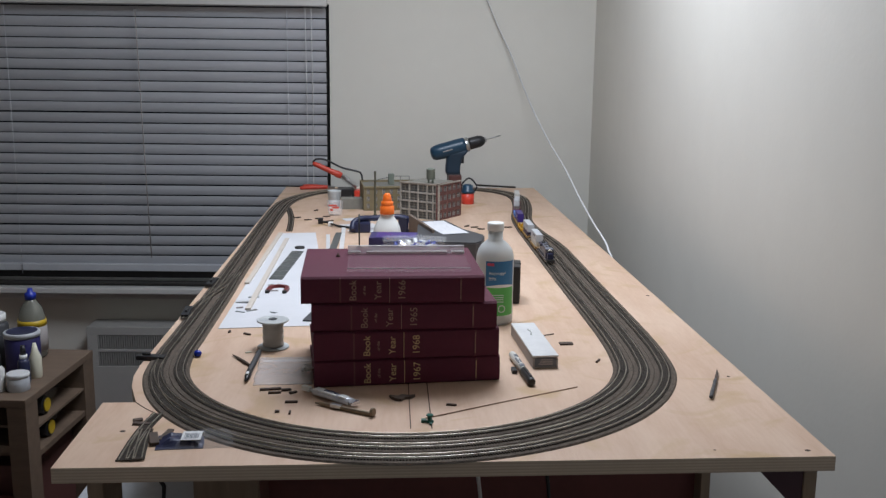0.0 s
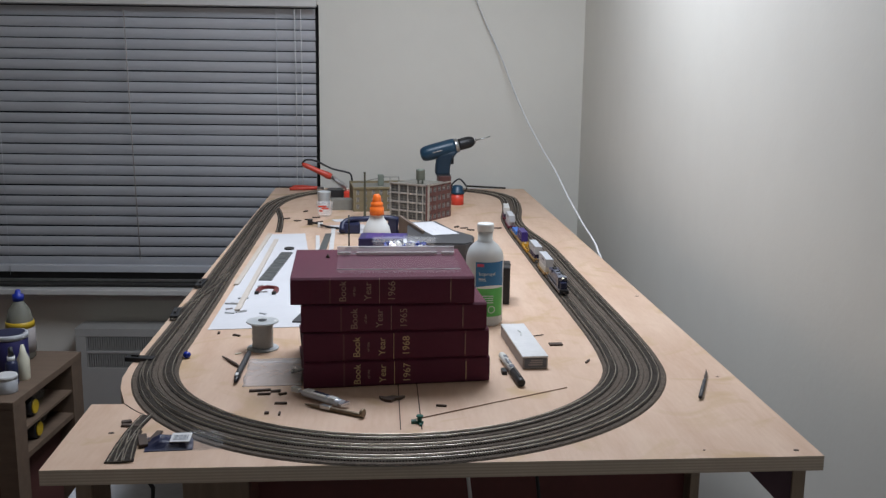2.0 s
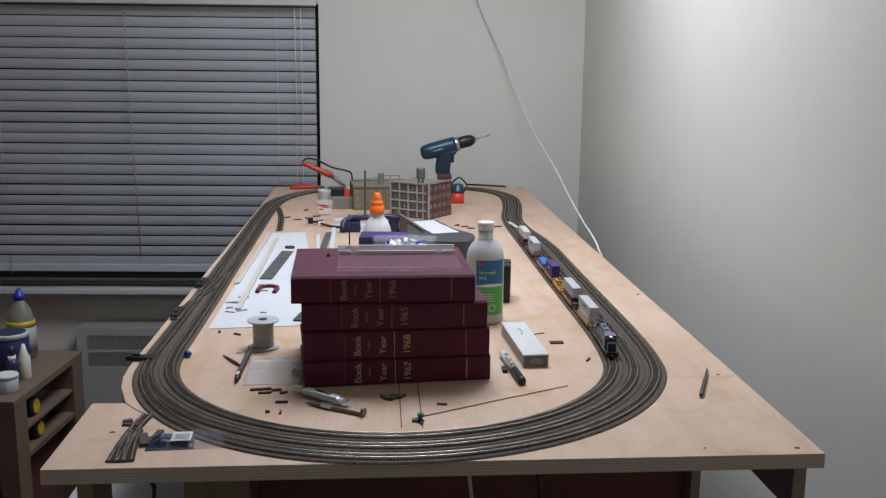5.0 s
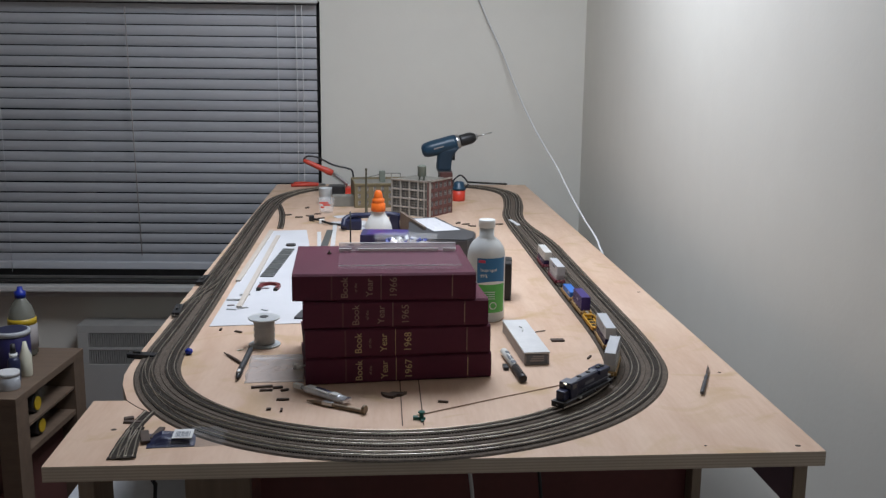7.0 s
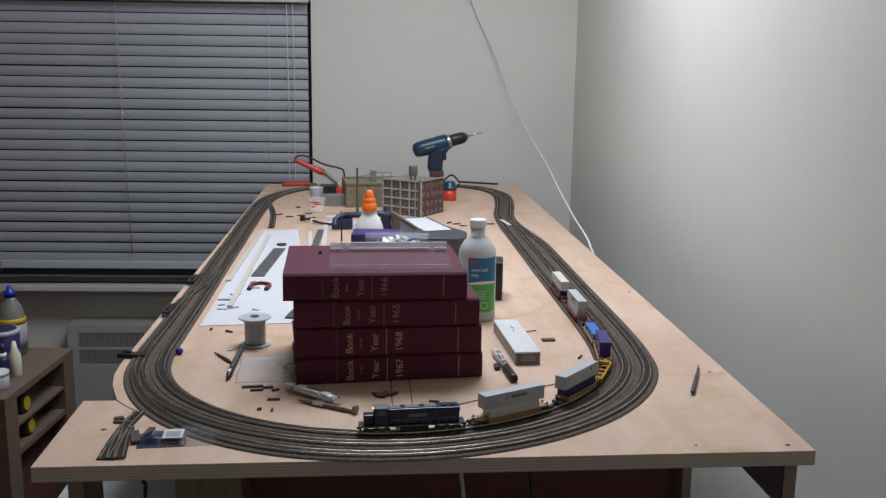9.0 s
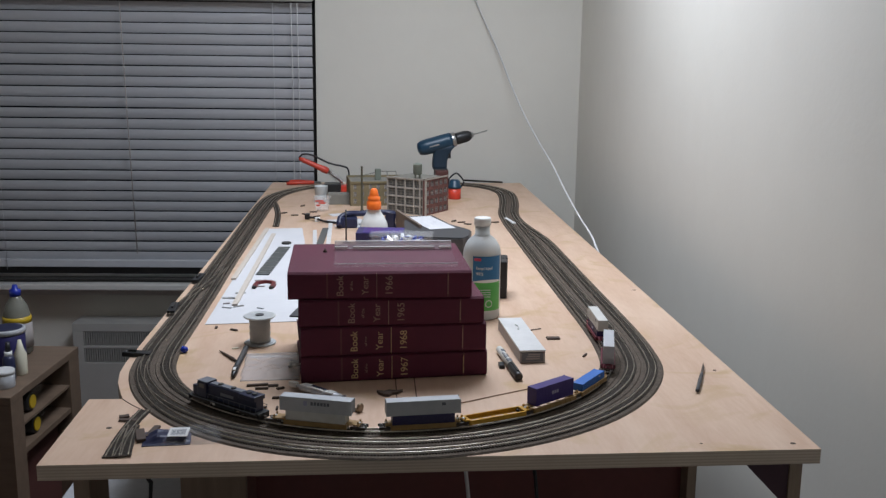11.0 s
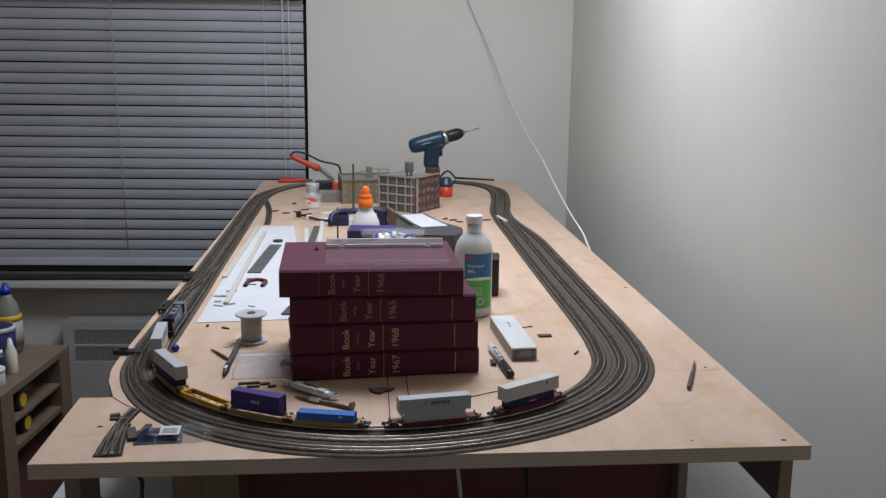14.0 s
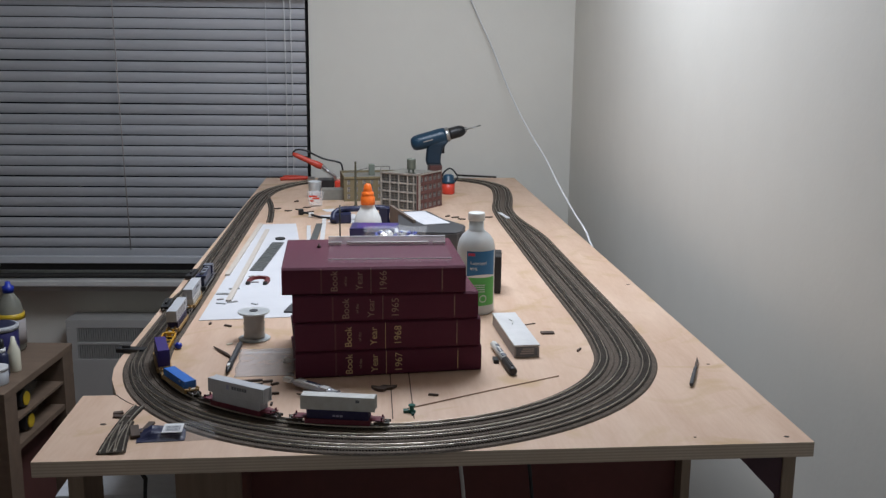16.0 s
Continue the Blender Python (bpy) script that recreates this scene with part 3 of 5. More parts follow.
# ---- shelf unit and its bottles ----
def shelf():
    m = pose(-0.878, 1.043, 0, 0, 0, -5)
    # local x to the table, y away; the top is 0.70 high
    s = thing("shelf_unit", m, "low brown laminate shelf unit with open cubbies", "shelf")
    part("top", B((-0.80, 0.0, 0.0, 0.388, 0.682, 0.70), bevel=0.002), "shelfwood", s)
    part("front_post", B((-0.045, -0.001, 0.001, 0.060, 0, 0.682), bevel=0.001), "shelfwood", s)
    part("side_panel", B((-0.80, -0.001, 0.325, 0.387, 0, 0.682), bevel=0.001), "shelfwood", s)
    part("shelf_board", B((-0.80, -0.004, 0.060, 0.325, 0.610, 0.616)), "shelfwood", s)
    part("shelf_board", B((-0.80, -0.004, 0.060, 0.325, 0.541, 0.554)), "shelfwood", s)
    part("drawer", B((-0.198, -0.040, 0.062, 0.323, 0.30, 0.515), bevel=0.002), "brownbat", s, "dark red drawer front")
    part("front_rail", B((-0.80, -0.045, 0.002, 0.02, 0.575, 0.59)), "shelfwood", s)
    # inner parts take the darkened laminate, cubby shade put into the colour
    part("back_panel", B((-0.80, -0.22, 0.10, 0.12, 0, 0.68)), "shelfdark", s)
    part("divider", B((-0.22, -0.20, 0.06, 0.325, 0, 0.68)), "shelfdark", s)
    part("lower_panel", B((-0.78, -0.046, 0.010, 0.022, 0.02, 0.46)), "redwood", s, "dark red lower panel")
    part("drawer_label", B((-0.45, -0.10, 0.006, 0.010, 0.33, 0.40)), "greycase", s)
    for y, z in ((0.140, 0.6162), (0.155, 0.5542)):
        c = thing("yellow_tub", m @ pose(-0.048, y, z), "round yellow plastic tub lying in a cubby", "tub", "tubs in the cubbies")
        bm = bmesh.new()
        lathe(bm, [(0.021, 0), (0.023, 0.004), (0.023, 0.026), (0.020, 0.03)], 20, pose(0.0, 0, 0.0232, 0, 90, 0))
        part("tub", bm, "black", c)
        bm = bmesh.new()
        lathe(bm, [(0.0165, 0), (0.0165, 0.003)], 20, pose(0.0305, 0, 0.0232, 0, 90, 0))
        part("lid", bm, "yellow", c, "yellow lid")
    for y, z, w in ((0.245, 0.6162, 0.10), (0.25, 0.5542, 0.09)):
        c = thing("plastic_bag", m @ pose(-0.10, y, z), "crumpled pale plastic bag in a cubby", "bag", "bags in the cubbies")
        bm = bmesh.new()
        lathe(bm, [(0.045, 0), (0.058, 0.012), (0.05, 0.028), (0.03, 0.036)], 9, None, 1.0, 1.2)
        for v in bm.verts:
            v.co += noise.noise_vector(v.co * 40) * 0.010
            v.co.z = max(v.co.z, 0)
        part("bag", bm, "film", c)

    def bottle(name, x, y, prof, k, label, cat, extra=()):
        b = thing(name, pose(x, y, 0.70), label, cat)
        bm = bmesh.new()
        lathe(bm, prof, 24)
        part("body", bm, k, b)
        for nm, p, kk, lab in extra:
            bm = bmesh.new()
            lathe(bm, p, 24)
            part(nm, bm, kk, b, lab)
        return b

    bottle("dish_soap_bottle", -0.975, 1.375, [(0.028, 0), (0.034, 0.006), (0.0355, 0.05), (0.033, 0.10), (0.026, 0.128), (0.014, 0.146), (0.012, 0.152)], "soap",
           "clear dish soap bottle with a yellow label and blue cap", "bottle",
           [("label", [(0.0359, 0.02), (0.0362, 0.05), (0.0352, 0.084)], "greycard", "grey printed label"), ("band", [(0.0354, 0.084), (0.0345, 0.100)], "yellow", "yellow label band"),
            ("cap", [(0.0135, 0.152), (0.0140, 0.167), (0.008, 0.170), (0.0055, 0.180)], "bluecap", "blue push-pull cap")])
    bottle("paint_jar", -0.959, 1.262, [(0.039, 0), (0.041, 0.004), (0.041, 0.084), (0.038, 0.088)], "navybox", "large navy paint jar with a pale lid", "jar",
           [("lid", [(0.042, 0.088), (0.0425, 0.098), (0.041, 0.100)], "boxgrey", "pale grey lid rim"), ("lid_top", [(0.036, 0.1001), (0.036, 0.1012)], "navy", "dark lid top")])
    bottle("paint_jar", -1.048, 1.315, [(0.034, 0), (0.036, 0.004), (0.036, 0.10), (0.03, 0.11)], "greycase", "dark jar with a white lid", "jar",
           [("lid", [(0.031, 0.11), (0.031, 0.128), (0.028, 0.13)], "whiteplastic", "white lid")])
    bottle("dropper_bottle", -0.925, 1.172, [(0.013, 0), (0.014, 0.003), (0.014, 0.05), (0.010, 0.058)], "navy", "small dark bottle with a white collar", "bottle",
           [("collar", [(0.009, 0.058), (0.009, 0.068)], "whiteplastic", "white collar"), ("cap", [(0.007, 0.068), (0.005, 0.09)], "black", "")])
    bottle("glue_bottle", -0.911, 1.208, [(0.013, 0), (0.0145, 0.003), (0.0145, 0.05), (0.008, 0.066), (0.004, 0.085)], "cream", "small cream bottle with a tapered nozzle", "bottle")
    bottle("white_jar", -0.919, 1.118, [(0.0235, 0), (0.025, 0.002), (0.025, 0.030), (0.0235, 0.032)], "boxgrey", "short white round jar", "jar",
           [("lid", [(0.0256, 0.032), (0.0256, 0.040), (0.0245, 0.041)], "card", "white screw lid")])
    bottle("white_bottle", -0.968, 1.112, [(0.02, 0), (0.021, 0.003), (0.021, 0.05), (0.014, 0.06)], "boxpale", "white plastic bottle with a dark cap", "bottle",
           [("cap", [(0.015, 0.06), (0.015, 0.085)], "black", "dark cap")])


# ---- books ----
def book(year, x, y, z, turn, length, thick, worn):
    b = thing("book", pose(x, y, T + z, 0, 0, turn), "thick maroon cloth-bound yearbook with gilt spine lettering", "book", "stack of yearbooks")
    bm = bmesh.new()
    d = 0.208
    box(bm, 0.0, length, 0.004, d, 0, 0.0028, 0.0008)
    box(bm, 0.0, length, 0.004, d, thick - 0.0028, thick, 0.0008)
    part("cover_board", bm, "maroon", b)
    # rounded spine
    bm = bmesh.new()
    prof = [(0.010, 0.0004), (0.003, 0.0006), (0.0006, 0.003), (0.0, thick * 0.3), (0.0, thick * 0.7), (0.0006, thick - 0.003), (0.003, thick - 0.0006), (0.010, thick - 0.0004), (0.012, thick - 0.004), (0.012, 0.004)]
    a = [bm.verts.new((0.0002, p, q)) for p, q in prof]
    c = [bm.verts.new((length - 0.0002, p, q)) for p, q in prof]
    for i in range(len(prof)):
        bm.faces.new((a[i], a[(i + 1) % len(prof)], c[(i + 1) % len(prof)], c[i]))
    bm.faces.new(a)
    bm.faces.new(c[::-1])
    bmesh.ops.recalc_face_normals(bm, faces=bm.faces[:])
    part("spine", bm, "maroon", b)
    part("pages", B((0.004, length - 0.004, 0.0125, d - 0.005, 0.003, thick - 0.003)), "pages", b, "cream page block")
    up = lambda u: pose(u * length, -0.0003, thick / 2, 90, 0, 0) @ pose(0, 0, 0, 0, 0, 90)
    g = "goldworn" if worn else "gold"
    lettered("title", "Book", 0.0140, up(0.283), g, b)
    lettered("title", "of the", 0.0058, up(0.343), "goldworn", b)
    lettered("title", "Year", 0.0140, up(0.418), g, b)
    lettered("year", year, 0.0145, up(0.548), g, b)
    part("spine_rule", B((length * 0.478, length * 0.481, -0.0006, 0.0002, 0.002, thick - 0.002)), g, b)
    for u in (0.208, 0.865):
        part("spine_rule", B((length * u, length * (u + 0.009), -0.0005, 0.0002, 0.002, thick - 0.002)), "goldfaint", b)
    part("publisher_line", B((length * 0.866, length * 0.870, -0.0007, 0.0002, 0.006, thick - 0.006)), "gold" if year == "1967" else "goldworn", b)


def books():
    book("1967", -0.1695, 0.2545, 0.0, 6.3, 0.2690, 0.0384, False)
    book("1968", -0.1695, 0.2545, 0.0387, 5.6, 0.2662, 0.0424, False)
    book("1965", -0.1725, 0.2570, 0.0814, 4.2, 0.2642, 0.0393, True)
    book("1966", -0.1870, 0.2600, 0.1210, 2.2, 0.2592, 0.0393, True)
    z = T + 0.1606
    c = thing("plastic_case", pose(-0.036, 0.360, z, 0, 0, 1), "flat clear plastic tray lying on the top book", "tray")
    part("base", B((-0.088, 0.088, -0.066, 0.062, 0.0, 0.0010)), "veryclear", c)
    for w in ((-0.0885, -0.0875, -0.065, 0.061, 0.0011, 0.0050), (0.0875, 0.0885, -0.065, 0.061, 0.0011, 0.0050), (-0.0885, 0.0885, -0.0665, -0.0652, 0.0011, 0.0050)):
        part("side_wall", B(w), "clear", c)
    part("front_edge", B((-0.0885, 0.0885, -0.0668, -0.0656, 0.0051, 0.0060)), "milky", c, "pale front edge")
    part("back_lip", B((-0.091, 0.091, 0.062, 0.067, 0.0013, 0.014), bevel=0.001), "cloudy", c, "raised cloudy back lip")
    for x0, x1 in ((-0.091, -0.071), (0.071, 0.091), (-0.062, 0.064)):
        part("hinge", B((x0, x1, 0.0575, 0.0612, 0.0016, 0.0058), bevel=0.0006), "whiteplastic", c, "bright white edge strip")
    k = thing("small_screw", pose(-0.142, 0.404, z), "tiny dark screw on the top book", "screw")
    bm = bmesh.new()
    lathe(bm, [(0.0030, 0), (0.0034, 0.0015), (0.0014, 0.003), (0.0012, 0.006)], 10)
    part("screw", bm, "brownbit", k)


# ---- things on the table ----
def isopropyl():
    b = thing("alcohol_bottle", pose(0.124, 0.612, T, 0, 0, -4), "translucent white alcohol bottle with a blue and green label", "bottle")
    body = [(0.030, 0), (0.0335, 0.004), (0.0335, 0.114), (0.0328, 0.122), (0.0300, 0.132), (0.0240, 0.141), (0.0165, 0.147), (0.0132, 0.150), (0.0130, 0.167)]
    bm = bmesh.new()
    lathe(bm, body, 32)
    part("body", bm, "milky", b)
    bm = bmesh.new()
    lathe(bm, [(0.0140, 0.166), (0.0148, 0.167), (0.0148, 0.178), (0.0138, 0.180)], 28)
    part("cap", bm, "whiteplastic", b, "ribbed white screw cap")

    def wrap(bm, r, a0, a1, z0, z1, wave=0.0):
        n = 18
        lo, hi = [], []
        for i in range(n + 1):
            a = radians(a0 + (a1 - a0) * i / n)
            zz = z1 + wave * math.sin(i / n * 3.0)
            lo.append(bm.verts.new((r * math.cos(a), r * math.sin(a), z0)))
            hi.append(bm.verts.new((r * math.cos(a), r * math.sin(a), zz)))
        for i in range(n):
            bm.faces.new((lo[i], lo[i + 1], hi[i + 1], hi[i]))

    for nm, k, z0, z1, r, w in (("label", "labelblue", 0.068, 0.116, 0.0337, 0), ("label", "labelgreen", 0.018, 0.068, 0.0338, 0.004), ("label_band", "whiteplastic", 0.069, 0.0705, 0.0339, 0.004)):
        bm = bmesh.new()
        wrap(bm, r, 240, 336, z0, z1, w)
        part(nm, bm, k, b)
    bm = B((-0.006, 0.006, -0.0006, 0.0, -0.0024, 0.0024))
    o = part("brand_mark", bm, "labelred", b)
    o.matrix_basis = pose(-0.0085, -0.0332, 0.1105, 0, 0, -15)
    for word, size, x0, z0 in (("Isopropyl", 0.0078, 0.0035, 0.095), ("99%", 0.0080, -0.0050, 0.0845)):
        o = lettered("lettering", word, size, Matrix.Identity(4), "whiteplastic", b)
        for v in o.data.vertices:
            a, r = (v.co.x + x0) / 0.0338, 0.0340 + v.co.z
            v.co = Vector((r * math.sin(a), -r * math.cos(a), z0 + v.co.y))
    for k in range(4):
        o = part("small_print", B((-0.012, 0.012, -0.0004, 0.0, -0.0006, 0.0006)), "card", b)
        o.matrix_basis = pose(0.003, -0.0344, 0.056 - 0.004 * k, 0, 0, 5)
    bm = bmesh.new()
    for a in range(24):
        t0, t1 = radians(a * 15), radians(a * 15 + 15)
        q = [bm.verts.new((r * math.cos(t), 0, r * math.sin(t))) for r, t in ((0.0052, t0), (0.0068, t0), (0.0068, t1), (0.0052, t1))]
        bm.faces.new(q)
    o = part("ring_mark", bm, "card", b)
    o.matrix_basis = pose(0.012, -0.0327, 0.031, 0, 0, 21)
    c = thing("black_case", pose(0.170, 0.772, T, 0, 0, -8), "upright black plastic case behind the alcohol bottle", "case")
    part("shell", B((-0.035, 0.022, -0.035, 0.035, 0, 0.073), bevel=0.003), "black", c)
    part("seam", B((-0.0355, 0.0225, -0.002, 0.002, 0.004, 0.0735)), "blackmatt", c)


def white_box():
    # long carton for a locomotive
    m = pose(0.1690, 0.4325, T, 0, 0, 3.2)
    b = thing("white_carton", m, "long white cardboard box with a printed grey end", "box")
    w, d, h = 0.0195, 0.0925, 0.0205
    # grey below the lid puts the shade on the carton's sides into the colour
    part("tray", B((-w, w, -d, d, 0, h - 0.0042), bevel=0.0006), "greycard", b)
    bm = bmesh.new()
    box(bm, -w - 0.0006, w + 0.0006, -d - 0.0006, d + 0.0006, h - 0.0030, h, 0.0006)
    part("lid", bm, "card", b, "white lid")
    part("end_label", B((-w + 0.003, w - 0.003, -d - 0.0012, -d, 0.003, h - 0.005)), "lettering", b, "dark printed end label")
    for i, z in enumerate((0.006, 0.0095, 0.013)):
        part("label_line", B((-0.011 + 0.002 * i, 0.011, -d - 0.0016, -d - 0.0008, z, z + 0.0022)), "greycard", b)
    bm = bmesh.new()
    tube(bm, [(0, 0.02, h + 0.0004), (0.004, 0.035, h + 0.0015), (0.001, 0.05, h + 0.0004)], 0.0012, 6)
    part("tape_flap", bm, "whiteplastic", b)
    s = thing("wire_end", pose(0.206, 0.512, T), "short dark wire offcut beside the box", "wire")
    bm = bmesh.new()
    tube(bm, [(-0.012, 0.0, 0.001), (0.0, 0.004, 0.002), (0.012, 0.012, 0.001)], 0.0009, 6)
    part("wire", bm, "brownbit", s)


def marker():
    m = thing("marker_pen", pose(0.1365, 0.313, T + 0.0062, 0, 0, -85), "grey marker pen with a black cap and clip", "pen")
    bm = bmesh.new()
    lathe(bm, [(0.0040, 0), (0.0054, 0.003), (0.0058, 0.01), (0.0058, 0.085)], 16, pose(-0.082, 0, 0, 0, 90, 0))
    part("barrel", bm, "boxpale", m)
    bm = bmesh.new()
    lathe(bm, [(0.0060, 0), (0.0062, 0.002), (0.0062, 0.050), (0.005, 0.054)], 16, pose(0.003, 0, 0, 0, 90, 0))
    part("cap", bm, "black", m, "black cap")
    for x0, x1, y0, y1 in ((-0.062, -0.050, -0.002, 0.0035), (-0.044, -0.020, -0.0034, -0.0008), (-0.038, -0.024, 0.0008, 0.0030), (-0.014, -0.003, -0.0035, 0.0035)):
        part("print_mark", B((x0, x1, y0, y1, 0.0044, 0.0060)), "lettering", m, "dark print")
    part("cap_clip", B((0.006, 0.048, -0.0016, 0.0016, 0.0060, 0.0078), bevel=0.0005), "black", m)
    c = thing("pen_clip", pose(0.124, 0.322, T), "small black clip beside the marker", "clip")
    part("clip", B((-0.004, 0.004, -0.009, 0.009, 0, 0.006), bevel=0.001), "black", c)


def knife():
    k = thing("hobby_knife", pose(0.411, 0.262, T + 0.0042, 0, 0, 67), "slim dark metal hobby knife lying on the plywood", "knife")
    bm = bmesh.new()
    lathe(bm, [(0.0022, 0), (0.0029, 0.003), (0.0029, 0.055), (0.0021, 0.06), (0.0027, 0.064), (0.0027, 0.078), (0.0016, 0.084)], 14, pose(-0.072, 0, 0, 0, 90, 0))
    part("handle", bm, "greycase", k)
    bm = bmesh.new()
    prism(bm, [(0.010, -0.0018), (0.040, -0.0018), (0.062, 0.0020), (0.030, 0.0022), (0.010, 0.0018)], -0.0004, 0.0004)
    part("blade", bm, "brownbit", k, "dark blade")
    # dark craft knife and a tweezers-like pick on the other side
    k = thing("craft_knife", pose(-0.2700, 0.340, T + 0.0045, 0, 0, 91), "dark craft knife with a pale tip", "knife")
    bm = bmesh.new()
    lathe(bm, [(0.0030, 0), (0.0042, 0.004), (0.0042, 0.090), (0.0032, 0.10)], 12, pose(-0.018, 0, 0, 0, 90, -2))
    part("handle", bm, "greycase", k)
    bm = bmesh.new()
    lathe(bm, [(0.0044, 0), (0.0046, 0.002), (0.0046, 0.022), (0.0015, 0.045)], 12, pose(-0.018, 0, 0, 0, -90, 0))
    part("tip", bm, "black", k, "black tapered tip")
    part("tip_window", B((-0.046, -0.034, -0.002, 0.002, 0.0030, 0.0052)), "whiteplastic", k)
    k = thing("screwdriver_bit", pose(-0.290, 0.381, T + 0.0022, 0, 0, -58), "thin dark pick lying on the plywood", "pick")
    bm = bmesh.new()
    lathe(bm, [(0.0008, 0), (0.0020, 0.02), (0.0028, 0.05), (0.0016, 0.064)], 10, pose(-0.034, 0, 0, 0, 90, 0))
    part("shaft", bm, "brownbit", k)


def spool():
    s = thing("wire_spool", pose(-0.2505, 0.456, T, 0, 0, 0), "white plastic spool wound with pale grey wire", "spool")
    for z0, z1 in ((0, 0.003), (0.044, 0.047)):
        bm = bmesh.new()
        lathe(bm, [(0.0245, z0), (0.0255, z0 + 0.001), (0.0255, z1 - 0.001), (0.0245, z1)], 32)
        part("flange", bm, "milky", s)
    bm = bmesh.new()
    prof = [(0.0150, 0.0031)]
    for i in range(14):
        z = 0.004 + i * 0.0028
        prof += [(0.0168 + 0.0006 * math.sin(i * 1.7), z), (0.0160, z + 0.0014)]
    prof.append((0.015, 0.0439))
    lathe(bm, prof, 28)
    part("winding", bm, "wire", s, "pale grey wire winding")
    bm = bmesh.new()
    lathe(bm, [(0.006, 0.047), (0.007, 0.0475), (0.0068, 0.0482)], 20)
    part("hub", bm, "greycase", s)


def crumple(w, d, h, n=12, seed=0.0, amp=0.004):
    """A crumpled flat pouch."""
    bm = bmesh.new()
    top, bot = [], []
    for i in range(n + 1):
        a, b = [], []
        for j in range(n + 1):
            x, y = (i / n - 0.5) * w, (j / n - 0.5) * d
            e = min(1, 4 * min(i, n - i) / n) * min(1, 4 * min(j, n - j) / n)
            z = h * e + amp * e * noise.noise(Vector((x * 70 + seed, y * 70, seed)))
            k = 0.04 * w * noise.noise(Vector((x * 30, y * 30, seed + 5)))
            a.append(bm.verts.new((x + k, y + k, max(z, 0.0006) + 0.0004)))
            b.append(bm.verts.new((x + k, y + k, 0)))
        top.append(a)
        bot.append(b)
    for i in range(n):
        for j in range(n):
            bm.faces.new((top[i][j], top[i + 1][j], top[i + 1][j + 1], top[i][j + 1]))
            bm.faces.new((bot[i][j], bot[i][j + 1], bot[i + 1][j + 1], bot[i + 1][j]))
    for i in range(n):
        for q in (0, n):
            f = (bot[i][q], bot[i + 1][q], top[i + 1][q], top[i][q])
            bm.faces.new(f if q == 0 else f[::-1])
            f = (bot[q][i], bot[q][i + 1], top[q][i + 1], top[q][i])
            bm.faces.new(f[::-1] if q == 0 else f)
    bmesh.ops.recalc_face_normals(bm, faces=bm.faces[:])
    return bm


def bags():
    b = thing("clear_bag", pose(-0.2180, 0.336, T, 0, 0, 3), "flat clear plastic bag with small screws inside", "bag")
    part("pouch", crumple(0.086, 0.130, 0.003, 18, 1.0, 0.005), "haze", b, smooth=True)
    part("seal_strip", B((-0.036, 0.038, 0.030, 0.036, 0.0050, 0.0056)), "haze", b, "translucent seal strip")
    for i in range(6):
        bm = bmesh.new()
        lathe(bm, [(0.0022, 0), (0.0024, 0.003), (0.001, 0.004), (0.001, 0.009)], 8, pose(0.026 + 0.004 * (i % 3), -0.026 + 0.005 * (i // 3), 0.0085, 70, 0, 50 * i))
        part("screw", bm, "steel", b)
    b = thing("parts_bag", pose(-0.310, 0.064, T, 0, 0, 6), "dark plastic parts bag with a white barcode label", "bag")
    part("filling", crumple(0.056, 0.046, 0.0075, 14, 3.0, 0.004), "navy", b).location = (-0.006, 0, 0)
    part("pouch", crumple(0.094, 0.050, 0.0085, 22, 8.0, 0.007), "wrap", b, "crumpled clear bag").location = (0.020, 0.001, 0)
    lab = part("barcode_label", B((-0.014, 0.014, -0.013, 0.013, 0, 0.0006)), "card", b, "white barcode label")
    lab.matrix_basis = pose(0.008, -0.005, 0.0094, 3, 0, -4) @ Matrix.Diagonal((0.84, 0.95, 1, 1))
    for i in range(11):
        part("bar", B((-0.010 + 0.0019 * i, -0.0092 + 0.0019 * i + (0.0004 if i % 3 else 0), -0.009, 0.006, 0.0006, 0.0009)), "lettering", lab)


def tie_offcut():
    o = thing("track_offcut", pose(-0.349, 0.068, T, 0, 0, 16), "short dark brown track offcut beside the parts bag", "track piece")
    part("strip", B((-0.0055, 0.0055, -0.018, 0.018, 0, 0.005), bevel=0.0012), "brownbit", o)


